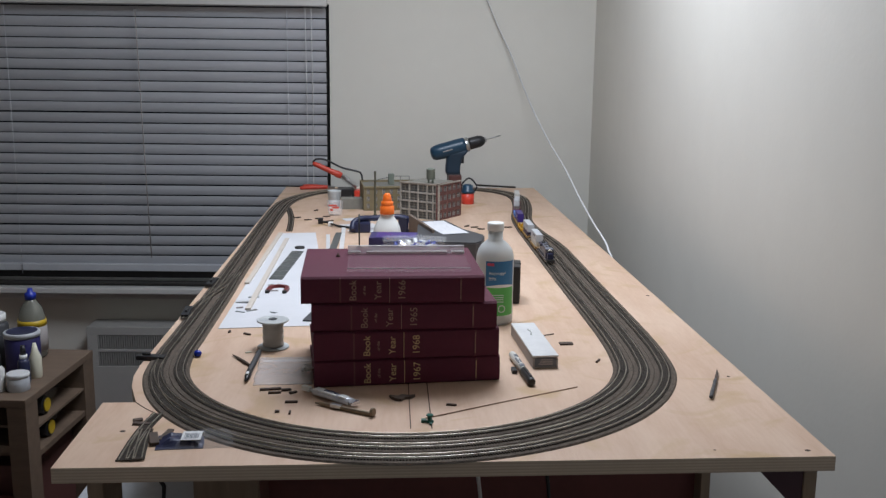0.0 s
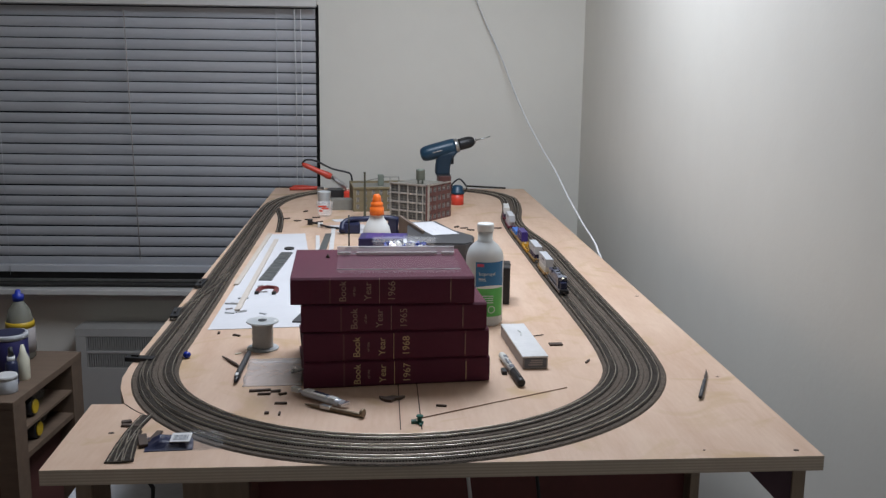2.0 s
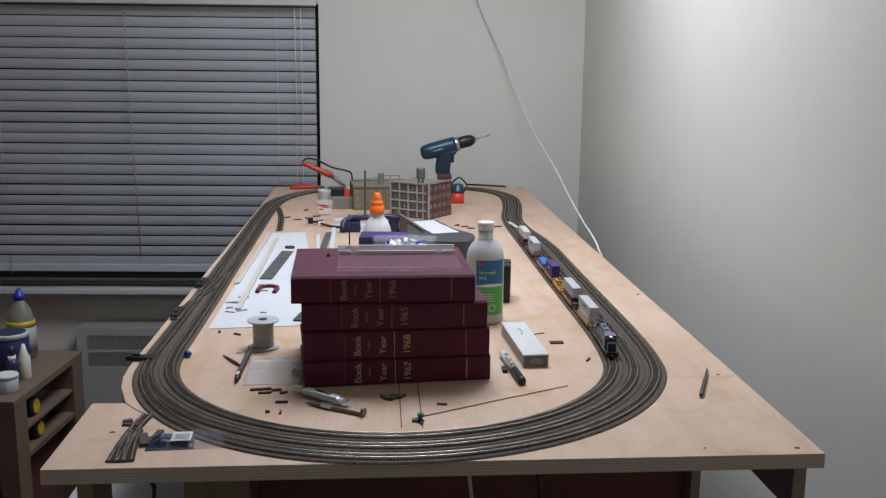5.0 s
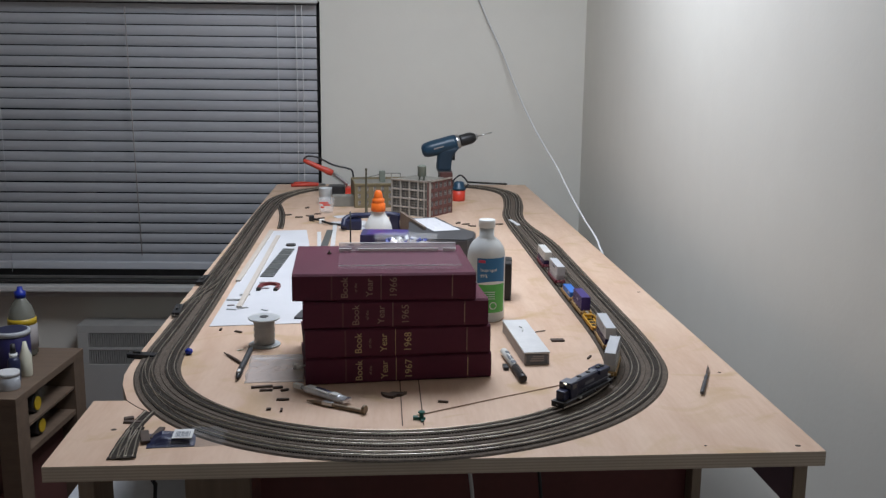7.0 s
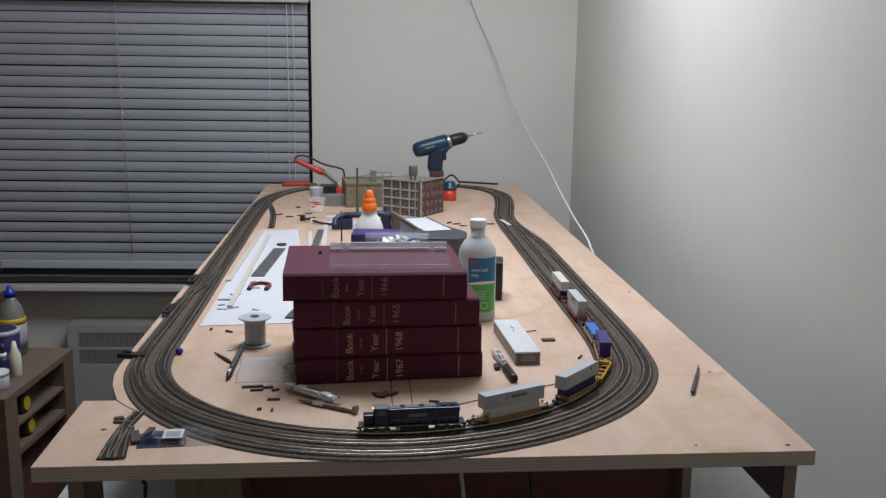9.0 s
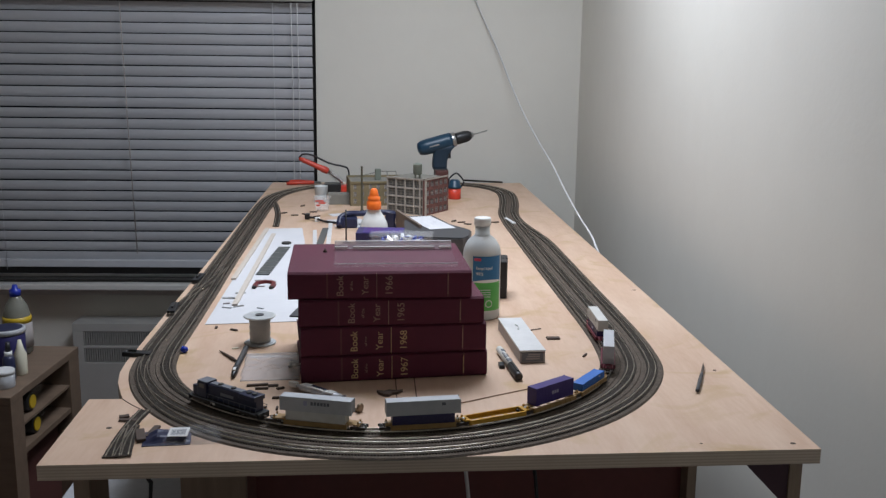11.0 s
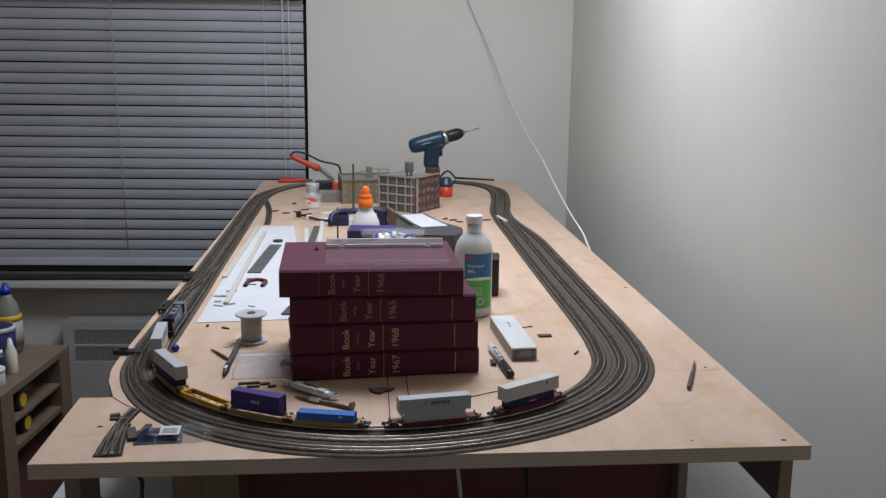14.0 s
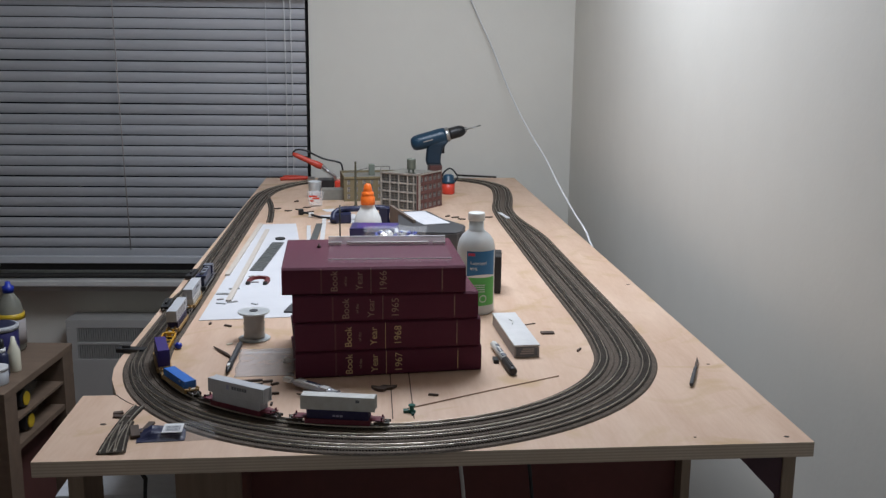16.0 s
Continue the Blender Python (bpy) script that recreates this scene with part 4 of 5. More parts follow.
def syringe():
    # silver-and-white syringe and a thin metal tool under it
    s = thing("glue_syringe", pose(-0.1430, 0.206, T + 0.0065, 0, 0, -41), "white glue tube with a foil body and nozzle", "tube")
    bm = bmesh.new()
    lathe(bm, [(0.0025, 0), (0.0028, 0.016), (0.0062, 0.020), (0.0066, 0.075), (0.006, 0.09)], 16, pose(-0.050, 0, 0, 0, 90, 0), 0.8, 1.15)
    part("body", bm, "foil", s)
    part("nozzle_cap", B((-0.054, -0.040, -0.0036, 0.0036, -0.0030, 0.0040), bevel=0.001), "whiteplastic", s, "white nozzle cap")
    part("crimp", B((0.040, 0.046, -0.0085, 0.0085, -0.002, 0.002)), "silver", s, "crimped foil end")
    for x0, x1, y0, y1, k in ((-0.028, -0.014, -0.0070, 0.0045, "whiteplastic"), (-0.013, 0.004, -0.0010, 0.0042, "navy"), (-0.013, 0.014, -0.0068, -0.0020, "whiteplastic"), (0.006, 0.013, -0.0010, 0.0030, "navy"), (0.018, 0.031, -0.0060, 0.0040, "whiteplastic")):
        part("print_mark", B((x0, x1, y0, y1, 0.0040, 0.0057), bevel=0.0004), k, s)
    t = thing("metal_scriber", pose(-0.122, 0.165, T + 0.0030, 0, 0, -31), "bronze-coloured metal scriber with a flat knob", "tool")
    bm = bmesh.new()
    lathe(bm, [(0.0010, 0), (0.0026, 0.012), (0.0032, 0.03), (0.0032, 0.085), (0.0022, 0.09)], 12, pose(-0.048, 0, 0, 0, 90, 0))
    part("shaft", bm, "bronze", t)
    bm = bmesh.new()
    lathe(bm, [(0.0052, 0), (0.0062, 0.001), (0.0062, 0.0035), (0.0052, 0.0045)], 20, pose(0.041, 0, 0.0032, 0, 90, 0))
    part("knob", bm, "bronze", t, "flat round knob")
    part("ferrule", B((-0.022, -0.006, -0.0034, 0.0034, -0.001, 0.0042), bevel=0.0008), "steel", t, "bright ferrule")


def scraps():
    rows = (("track_offcut", -0.2305, 0.2505, 0.030, 0.005, 8), ("track_offcut", -0.208, 0.247, 0.014, 0.005, 10), ("track_offcut", -0.223, 0.236, 0.018, 0.004, 5),
            ("track_offcut", -0.197, 0.236, 0.011, 0.004, 30), ("track_offcut", -0.196, 0.198, 0.017, 0.004, 0), ("track_offcut", -0.211, 0.162, 0.006, 0.005, 0),
            ("track_offcut", -0.194, 0.158, 0.003, 0.010, 0), ("track_offcut", 0.229, 0.466, 0.022, 0.012, 2), ("track_offcut", 0.021, 0.182, 0.014, 0.003, -14),
            ("track_offcut", 0.262, 0.372, 0.003, 0.016, -30), ("track_offcut", -0.335, 0.545, 0.004, 0.009, 0), ("track_offcut", -0.303, 0.53, 0.014, 0.004, -35),
            ("track_offcut", -0.385, 0.135, 0.012, 0.008, 20), ("track_offcut", -0.377, 0.122, 0.022, 0.007, -8), ("track_offcut", -0.338, 0.083, 0.008, 0.036, -8))
    for n, x, y, w, d, r in rows:
        o = thing(n, pose(x, y, T, 0, 0, r), "small dark scrap of track on the plywood", "offcut", "track scraps")
        part("rail_strip", B((-w / 2, w / 2, -d / 2, d / 2, 0, 0.0028), bevel=0.0006), "brownbit", o)
        for i in range(int(w / 0.0035)):
            part("tie", B((-w / 2 + 0.0035 * i, -w / 2 + 0.0035 * i + 0.0014, -d / 2 - 0.001, d / 2 + 0.001, 0.0001, 0.0018)), "brownbit", o)
    for x, y, r in ((-0.25, 1.78, 10), (-0.235, 1.70, 40), (-0.27, 1.74, -20), (-0.30, 1.72, 5), (-0.29, 1.90, 70), (-0.335, 1.76, 30), (0.175, 1.60, 20), (0.19, 1.57, -20), (0.155, 1.62, 60), (0.27, 1.60, 10)):
        o = thing("dark_scrap", pose(x, y, T, 0, 0, r), "small dark plastic scrap on the table", "scrap", "scraps on the table")
        part("scrap", B((-0.011, 0.011, -0.003, 0.003, 0, 0.003), (-0.004, 0.002, -0.007, 0.006, 0, 0.002), bevel=0.0004), "brownbit", o)
    o = thing("bark_piece", pose(-0.046, 0.209, T, 0, 0, 2), "ragged dark brown scrap on the plywood", "scrap")
    bm = bmesh.new()
    prism(bm, [(-0.017, 0.008), (-0.006, 0.004), (0.0, 0.009), (0.010, 0.006), (0.019, 0.008), (0.012, -0.001), (0.004, -0.003), (-0.001, -0.010), (-0.008, -0.008), (-0.014, -0.001)], 0, 0.004)
    part("scrap", bm, "brownbit", o)
    o = thing("wooden_dowel", pose(0.095, 0.1925, T + 0.0010, 0, 0, 28), "long thin brown stick lying on the plywood", "stick")
    bm = bmesh.new()
    tube(bm, [(-0.126, 0, 0), (0, 0.001, 0), (0.126, 0, 0)], 0.0007, 6)
    part("stick", bm, "palestick", o)
    o = thing("push_pin", pose(-0.011, 0.122, T), "dark green pin stuck beside the stick", "pin")
    bm = bmesh.new()
    lathe(bm, [(0.0050, 0), (0.0052, 0.002), (0.0028, 0.003), (0.0030, 0.008), (0.0048, 0.009), (0.0044, 0.0105)], 14)
    part("head", bm, "green", o)
    part("foot", B((-0.011, -0.004, -0.003, 0.004, 0, 0.004), (-0.001, 0.003, -0.012, -0.004, 0, 0.003), bevel=0.0006), "green", o)
    o = thing("blue_ball", pose(-0.362, 0.408, T), "shiny blue ball beside the track", "ball")
    bm = bmesh.new()
    bmesh.ops.create_uvsphere(bm, u_segments=16, v_segments=10, radius=0.0062)
    for v in bm.verts:
        v.co.z = v.co.z * 0.85 + 0.0053
    part("ball", bm, "blueball", o, smooth=True)
    o = thing("chalk_bit", pose(-0.287, 0.427, T, 0, 0, 30), "small white crumb on the plywood", "crumb")
    part("crumb", B((-0.004, 0.006, -0.002, 0.002, 0, 0.0015), bevel=0.0004), "cream", o)


def drawing_sheet():
    # sheet of white styrene with strips, a metal rule and a magnet on it
    s = thing("white_sheet", pose(0, 0, T), "long white paper sheet lying beside the track", "paper")
    bm = bmesh.new()
    prism(bm, [(-0.358, 0.566), (-0.165, 0.586), (-0.262, 1.51), (-0.361, 1.495)], 0.0003, 0.0011)
    part("sheet", bm, "paper", s)
    for x0, y0, x1, y1, r in ((-0.357, 0.90, -0.353, 1.49, 0.0050), (-0.325, 0.69, -0.328, 1.41, 0.0050)):
        o = thing("wood_strip", pose(0, 0, T + 0.0012), "pale basswood strip on the paper", "strip", "wood strips")
        bm = bmesh.new()
        d = Vector((x1 - x0, y1 - y0)).normalized()
        n = Vector((-d.y, d.x)) * r
        prism(bm, [(x0 - n.x, y0 - n.y), (x1 - n.x, y1 - n.y), (x1 + n.x, y1 + n.y), (x0 + n.x, y0 + n.y)], 0, 0.0035)
        part("strip", bm, "basswood", o)
    for i in range(16):
        x, y = random.uniform(-0.345, -0.265), random.uniform(0.60, 0.92)
        o = thing("styrene_scrap", pose(x, y, T + 0.0012, 0, 0, random.uniform(0, 180)), "small grey styrene scrap on the paper", "scrap", "styrene scraps")
        w = random.uniform(0.004, 0.012)
        part("scrap", B((-w, w, -0.0025, 0.0025, 0, 0.002), bevel=0.0004), random.choice(["greycard", "card", "boxgrey", "steel"]), o)
    r = thing("steel_rule", pose(-0.294, 1.092, T + 0.0012, 0, 0, 86.5), "grey metal rule with square markings", "ruler")
    bm = B((-0.150, 0.150, -0.014, 0.014, 0, 0.002))
    part("rule", bm, "rulegrey", r)
    for i in range(6):
        part("marking", B((-0.126 + 0.050 * i, -0.1235 + 0.050 * i, -0.0138, 0.0138, 0.002, 0.0024)), "steel", r)
    bm = bmesh.new()
    lathe(bm, [(0.012, 0), (0.012, 0.004)], 18, pose(0.196, 0.002, 0.0))
    part("end_disc", bm, "blackmatt", r)
    o = thing("horseshoe_magnet", pose(-0.287, 0.848, T + 0.0012, 0, 0, -4), "dark red horseshoe magnet lying on the paper", "magnet")
    o.scale = (0.84, 0.84, 0.7)
    bm = bmesh.new()
    pts = [(-0.0205, -0.026), (-0.0215, -0.010)] + [(0.0215 * math.cos(radians(a)), 0.002 + 0.026 * math.sin(radians(a))) for a in range(165, 0, -15)] + [(0.0215, -0.010), (0.0205, -0.026)]
    strip(bm, [Vector(p) for p in pts], 0.0042, 0, 0.008, shoulder=0.001)
    part("bar", bm, "darkred", o)
    for sg in (-1, 1):
        part("pole_tip", B((sg * 0.0203 - 0.0046, sg * 0.0203 + 0.0046, -0.036, -0.0262, 0, 0.0078), bevel=0.0008), "blackmatt", o, "dark bare pole tip")
    o = thing("black_strip", pose(-0.205, 0.632, T + 0.0012, 0, 0, 80), "short black strip beside the books", "strip")
    part("strip", B((-0.025, 0.03, -0.008, 0.008, 0, 0.003), bevel=0.0005), "greycase", o)
    for x0, y0, x1, y1, w, k, lab in ((-0.211, 1.23, -0.226, 1.47, 0.0050, "card", "narrow white strip on the table"), (-0.180, 1.23, -0.190, 1.60, 0.0055, "card", "narrow white strip on the table"),
                                      (-0.2035, 1.20, -0.199, 1.50, 0.0085, "rulegrey", "dark grey metal strip on the table")):
        o = thing("long_strip", pose(0, 0, T), lab, "strip", "long strips")
        bm = bmesh.new()
        d = Vector((x1 - x0, y1 - y0)).normalized()
        n = Vector((-d.y, d.x)) * w
        prism(bm, [(x0 - n.x, y0 - n.y), (x1 - n.x, y1 - n.y), (x1 + n.x, y1 + n.y), (x0 + n.x, y0 + n.y)], 0, 0.003)
        part("strip", bm, k, o)


def glue():
    g = thing("glue_bottle", pose(-0.069, 1.205, T), "white glue bottle with an orange twist cap", "bottle")
    bm = bmesh.new()
    lathe(bm, [(0.030, 0), (0.033, 0.005), (0.033, 0.058), (0.0305, 0.070), (0.0235, 0.084), (0.0175, 0.093), (0.0155, 0.102), (0.0135, 0.105)], 28, None, 1.0, 0.7)
    part("body", bm, "whiteplastic", g)
    bm = bmesh.new()
    lathe(bm, [(0.0165, 0.101), (0.0172, 0.103), (0.0168, 0.119), (0.0140, 0.121), (0.0148, 0.123), (0.0146, 0.130), (0.0108, 0.132), (0.0112, 0.134), (0.0085, 0.146), (0.0060, 0.149), (0.005, 0.150)], 24)
    part("cap", bm, "orange", g, "orange twist cap")
    # navy box, and a clear box of blue and silver pieces before it
    b = thing("navy_box", pose(-0.062, 1.030, T, 0, 0, -4), "small navy cardboard box behind the books", "box")
    part("carton", B((-0.044, 0.060, -0.035, 0.040, 0, 0.081), bevel=0.001), "navybox", b)
    part("top_print", B((-0.030, 0.056, -0.030, 0.034, 0.0811, 0.0818)), "boxpurple", b, "violet printed top")
    f = thing("parts_box", pose(-0.010, 0.955, T, 0, 0, -3), "clear plastic box of blue and silver pieces", "box")
    part("shell", B((-0.064, 0.064, -0.030, -0.029, 0, 0.086), (-0.064, 0.064, 0.029, 0.030, 0, 0.086), (-0.064, -0.063, -0.029, 0.029, 0, 0.086), (0.063, 0.064, -0.029, 0.029, 0, 0.086), (-0.063, 0.063, -0.029, 0.029, 0, 0.001)), "clear", f)
    o = part("cover_film", crumple(0.134, 0.064, 0.004, 16, 6.0, 0.008), "wrap", f, smooth=True)
    o.location.z = 0.0865
    rnd = random.Random(4)
    for i in range(130):
        o = part("piece", B((-0.006, 0.007, -0.004, 0.004, 0, 0.007), bevel=0.001), rnd.choice(["bluebits", "silver", "whiteplastic", "bluebits", "boxgrey"]), f)
        o.matrix_basis = pose(rnd.uniform(-0.040, 0.050), rnd.uniform(-0.024, 0.018), rnd.uniform(0.0, 1.0) ** 0.35 * 0.074 + 0.002, rnd.uniform(-35, 35), rnd.uniform(-35, 35), rnd.uniform(0, 180))
    c = thing("tool_case", pose(0, 0, T), "open dark grey plastic case with a brown cardboard flap", "case")
    bm = bmesh.new()
    prism(bm, [(0.0, 1.125), (0.135, 1.108), (0.152, 1.135), (0.165, 1.215), (0.120, 1.30), (0.085, 1.43), (0.010, 1.42)], 0, 0.046)
    part("shell", bm, "greycase", c)
    bm = bmesh.new()
    prism(bm, [(0.002, 1.128), (0.134, 1.111), (0.150, 1.136), (0.162, 1.215), (0.118, 1.298), (0.083, 1.427), (0.012, 1.417)], 0.0461, 0.049)
    part("lid", bm, "greycase", c)
    bm = bmesh.new()
    lathe(bm, [(0.0028, 0), (0.0028, 0.002)], 12, pose(0.148, 1.126, 0.040, 90, 0, 60))
    part("rivet", bm, "steel", c, "small bright rivet")
    bm = bmesh.new()
    prism(bm, [(-0.012, 1.47), (0.040, 1.235), (0.046, 1.237), (-0.005, 1.473)], 0.0, 0.057)
    part("cardboard_flap", bm, "cardboard", c, "brown cardboard flap")
    bm = bmesh.new()
    prism(bm, [(-0.040, 1.48), (-0.018, 1.46), (-0.013, 1.466), (-0.035, 1.486)], 0.0, 0.048)
    part("end_flap", bm, "navy", c, "dark end flap")
    p = thing("paper_leaflet", pose(0.070, 1.312, T + 0.0495, 0, 0, 17), "folded white leaflet on the grey case", "paper")
    part("leaf", crumple(0.068, 0.185, 0.0015, 8, 2.0, 0.002), "paper", p)
    k = thing("power_cable", pose(-0.075, 1.53, T), "dark blue cable looped behind the glue bottle", "cable")
    bm = bmesh.new()
    tube(bm, catmull([(-0.088, -0.03, 0.008), (-0.086, -0.01, 0.026), (-0.066, 0.0, 0.036), (-0.03, 0.02, 0.034), (0.03, 0.03, 0.036), (0.066, 0.02, 0.030), (0.078, -0.02, 0.014), (0.06, -0.06, 0.009)], 0.01), 0.008, 8)
    part("cable", bm, "navy", k)
    part("plug", B((-0.086, -0.040, -0.022, 0.016, 0.0, 0.028), bevel=0.005), "navy", k, "dark blue plug body")
    r = thing("black_rod", pose(-0.138, 1.295, T), "upright thin black rod", "rod")
    bm = bmesh.new()
    tube(bm, [(0, 0, 0.003), (0, 0, 0.085)], 0.0020, 8)
    part("rod", bm, "black", r)
    part("foot", B((-0.009, 0.009, -0.009, 0.009, 0, 0.003), bevel=0.0008), "black", r)
    n = thing("wire_bundle", pose(-0.235, 1.60, T), "short bundle of black and white wire", "wire")
    bm = bmesh.new()
    tube(bm, catmull([(-0.025, 0.06, 0.004), (-0.005, 0.03, 0.009), (0.03, -0.01, 0.005), (0.075, -0.03, 0.0035)], 0.01), 0.0034, 8)
    part("wire", bm, "black", n)
    part("connector", B((-0.031, -0.017, 0.05, 0.07, 0, 0.016), bevel=0.002), "black", n)
    part("tag", B((0.0, 0.014, 0.01, 0.026, 0.0, 0.012), bevel=0.001), "whiteplastic", n, "white plug")
    for x, y, r, w, d in ((-0.15, 1.62, 12, 0.05, 0.03), (-0.12, 1.57, -20, 0.045, 0.05), (-0.16, 1.74, 25, 0.04, 0.02)):
        o = thing("paper_scrap", pose(x, y, T, 0, 0, r), "torn white paper scrap on the table", "paper", "paper scraps")
        part("leaf", crumple(w * 2, d * 2, 0.002, 6, x * 50, 0.004), "paper", o)

CABLE = [(-0.0497, 2.585, 2.495), (0.1039, 2.585, 2.1358), (0.2217, 2.585, 1.8594), (0.2949, 2.58, 1.6809), (0.3343, 2.575, 1.5901), (0.3868, 2.555, 1.4785), (0.4311, 2.5, 1.3567), (0.457, 2.35, 1.263), (0.486, 2.2, 1.18), (0.5, 2.0, 1.122), (0.505, 1.78, 1.061), (0.501, 1.55, 1.022), (0.485, 1.36, 1.017), (0.482, 1.27, 0.998), (0.486, 1.23, 0.93), (0.49, 1.2, 0.5), (0.49, 1.2, 0.01)]


# ---- far end of the table ----
def brick_factory():
    b = thing("brick_factory", pose(0.077, 1.712, T, 0, 0, 0), "model factory with red brick and pale stone walls", "model building")
    F = pose(0, 0, 0, 0, 0, 55)
    # local x along the brick side, y along the pale side
    Lx, Ly, H = 0.126, 0.131, 0.104

    def put(name, bm, k, par=b, label=""):
        bmesh.ops.transform(bm, matrix=F, verts=bm.verts[:])
        return part(name, bm, k, par, label)

    put("core", B((0.004, Lx, 0.004, Ly, 0, H - 0.004)), "winglass", b)
    put("roof", B((0.002, Lx, 0.002, Ly, H - 0.004, H)), "greycast", b)
    # pale grid wall
    n, fl = 5, 4
    bays = [0.0, 0.017, 0.038, 0.069, 0.100, Ly]      # the bays beside the corner are narrow
    for y in bays:
        put("pier", B((-0.002, 0.004, y - 0.0016, y + 0.0016, 0, H + 0.003)), "stone")
    for j in range(fl + 1):
        z = H * j / fl
        put("spandrel", B((-0.0008, 0.0035, 0, Ly, max(z - 0.0030, 0), z + 0.0018)), "stone")
    for y0, y1 in zip(bays, bays[1:]):
        for j in range(fl):
            y, w, z = (y0 + y1) / 2, (y1 - y0) / 2 - 0.001, H * (j + 0.5) / fl
            put("mullion", B((0.0012, 0.0042, y - 0.0006, y + 0.0006, z - 0.011, z + 0.011), *[(0.0012, 0.0042, y - w, y + w, z + e - 0.0007, z + e + 0.0007) for e in (-0.005, 0.003)]), "greycast")
    # brick wall with paired windows
    m = 5
    for i in range(m + 1):
        x = Lx * i / m
        put("pier", B((x - 0.0045, x + 0.0045, -0.0012, 0.004, 0, H)), "brick")
    for j in range(fl + 1):
        z = H * j / fl
        put("spandrel", B((0, Lx, -0.0006, 0.0036, max(z - 0.006, 0), min(z + 0.005, H + 0.004))), "brick")
    for i in range(m):
        for j in range(fl):
            x, z = Lx * (i + 0.5) / m, H * (j + 0.5) / fl
            put("sash", B((x - 0.0007, x + 0.0007, 0.001, 0.0042, z - 0.008, z + 0.008), (x - 0.008, x + 0.008, 0.001, 0.0042, z - 0.0008, z + 0.0008), (x - 0.0082, x - 0.0068, -0.0006, 0.0042, z - 0.008, z + 0.008), (x + 0.0068, x + 0.0082, -0.0006, 0.0042, z - 0.008, z + 0.008)), "greycard")
    put("cornice", B((-0.003, Lx + 0.002, -0.003, 0.001, H, H + 0.004), (-0.003, 0.001, -0.003, Ly + 0.002, H, H + 0.004)), "stone")
    put("corner_pier", B((-0.003, 0.006, -0.003, 0.006, 0, H + 0.006)), "stone")
    bm = bmesh.new()
    lathe(bm, [(0.0120, H + 0.013), (0.0128, H + 0.014), (0.0128, H + 0.040), (0.0133, H + 0.041), (0.0125, H + 0.044), (0.003, H + 0.046)], 20, pose(0.026, 0.042, 0))
    for k in range(4):
        box(bm, 0.026 + 0.009 * math.cos(k * 1.57) - 0.001, 0.026 + 0.009 * math.cos(k * 1.57) + 0.001, 0.042 + 0.009 * math.sin(k * 1.57) - 0.001, 0.042 + 0.009 * math.sin(k * 1.57) + 0.001, H, H + 0.0135)
    put("water_tank", bm, "tank", b, "greenish round water tank")


def tan_factory():
    b = thing("tan_factory", pose(-0.143, 1.90, T, 0, 0, 6), "model factory with tan brick walls and roof tank", "model building")
    L, D, H = 0.195, 0.165, 0.076
    for w in ((0, L, 0, 0.003, 0, H), (0, 0.003, 0.003, D, 0, H), (L - 0.003, L, 0.003, D, 0, H), (0.003, L - 0.003, D - 0.003, D, 0, H)):
        part("wall", B(w), "tanbrick", b)
    part("roof", B((0.003, L - 0.003, 0.003, D - 0.003, H - 0.010, H - 0.007)), "greycast", b)
    for i in range(9):
        x = 0.002 + (L - 0.004) * i / 8
        part("pilaster", B((x - 0.002, x + 0.002, -0.0015, 0.0, 0, H - 0.008)), "tanbrick", b)
    part("cornice", B((-0.002, L + 0.002, -0.003, 0.0, H - 0.006, H)), "tanbrick", b)
    for i in range(8):
        for j in range(3):
            x, z = 0.002 + (L - 0.004) * (i + 0.5) / 8, 0.014 + 0.022 * j
            w = part("window", B((x - 0.0045, x + 0.0045, -0.0006, 0.0, z - 0.006, z + 0.008)), "winglass", b)
            part("sash", B((x - 0.0045, x - 0.0028, -0.0014, -0.0007, z - 0.006, z + 0.008), (x - 0.0028, x + 0.0045, -0.0014, -0.0007, z, z + 0.0016), (x + 0.0005, x + 0.0018, -0.0014, -0.0007, z - 0.006, z)), "stone", w)
    part("roof_tank", B((0.086, 0.104, 0.085, 0.105, H - 0.007, H + 0.028), bevel=0.002), "tank", b, "small roof tank")
    bm = bmesh.new()
    for a, c in (((0.02, 0.08, H + 0.004), (0.086, 0.095, H + 0.016)), ((0.104, 0.095, H + 0.020), (0.155, 0.11, H + 0.018)), ((0.155, 0.11, H + 0.018), (0.155, 0.11, H - 0.009)), ((0.125, 0.10, H + 0.019), (0.125, 0.10, H - 0.009))):
        tube(bm, [a, c], 0.0014, 6)
    part("roof_pipe", bm, "greycast", b)
    c = thing("factory_chimney", pose(-0.106, 1.772, T), "tall thin dark model chimney", "model chimney")
    bm = bmesh.new()
    lathe(bm, [(0.0065, 0), (0.0065, 0.006), (0.0038, 0.010), (0.0028, 0.131), (0.0033, 0.133), (0.0033, 0.138)], 14)
    part("shaft", bm, "olive", c)
    s = thing("grey_plinth", pose(-0.180, 1.955, T, 0, 0, 4), "low grey block beside the model factory", "block")
    part("block", B((-0.035, 0.033, -0.025, 0.025, 0, 0.033), bevel=0.0015), "greycast", s)


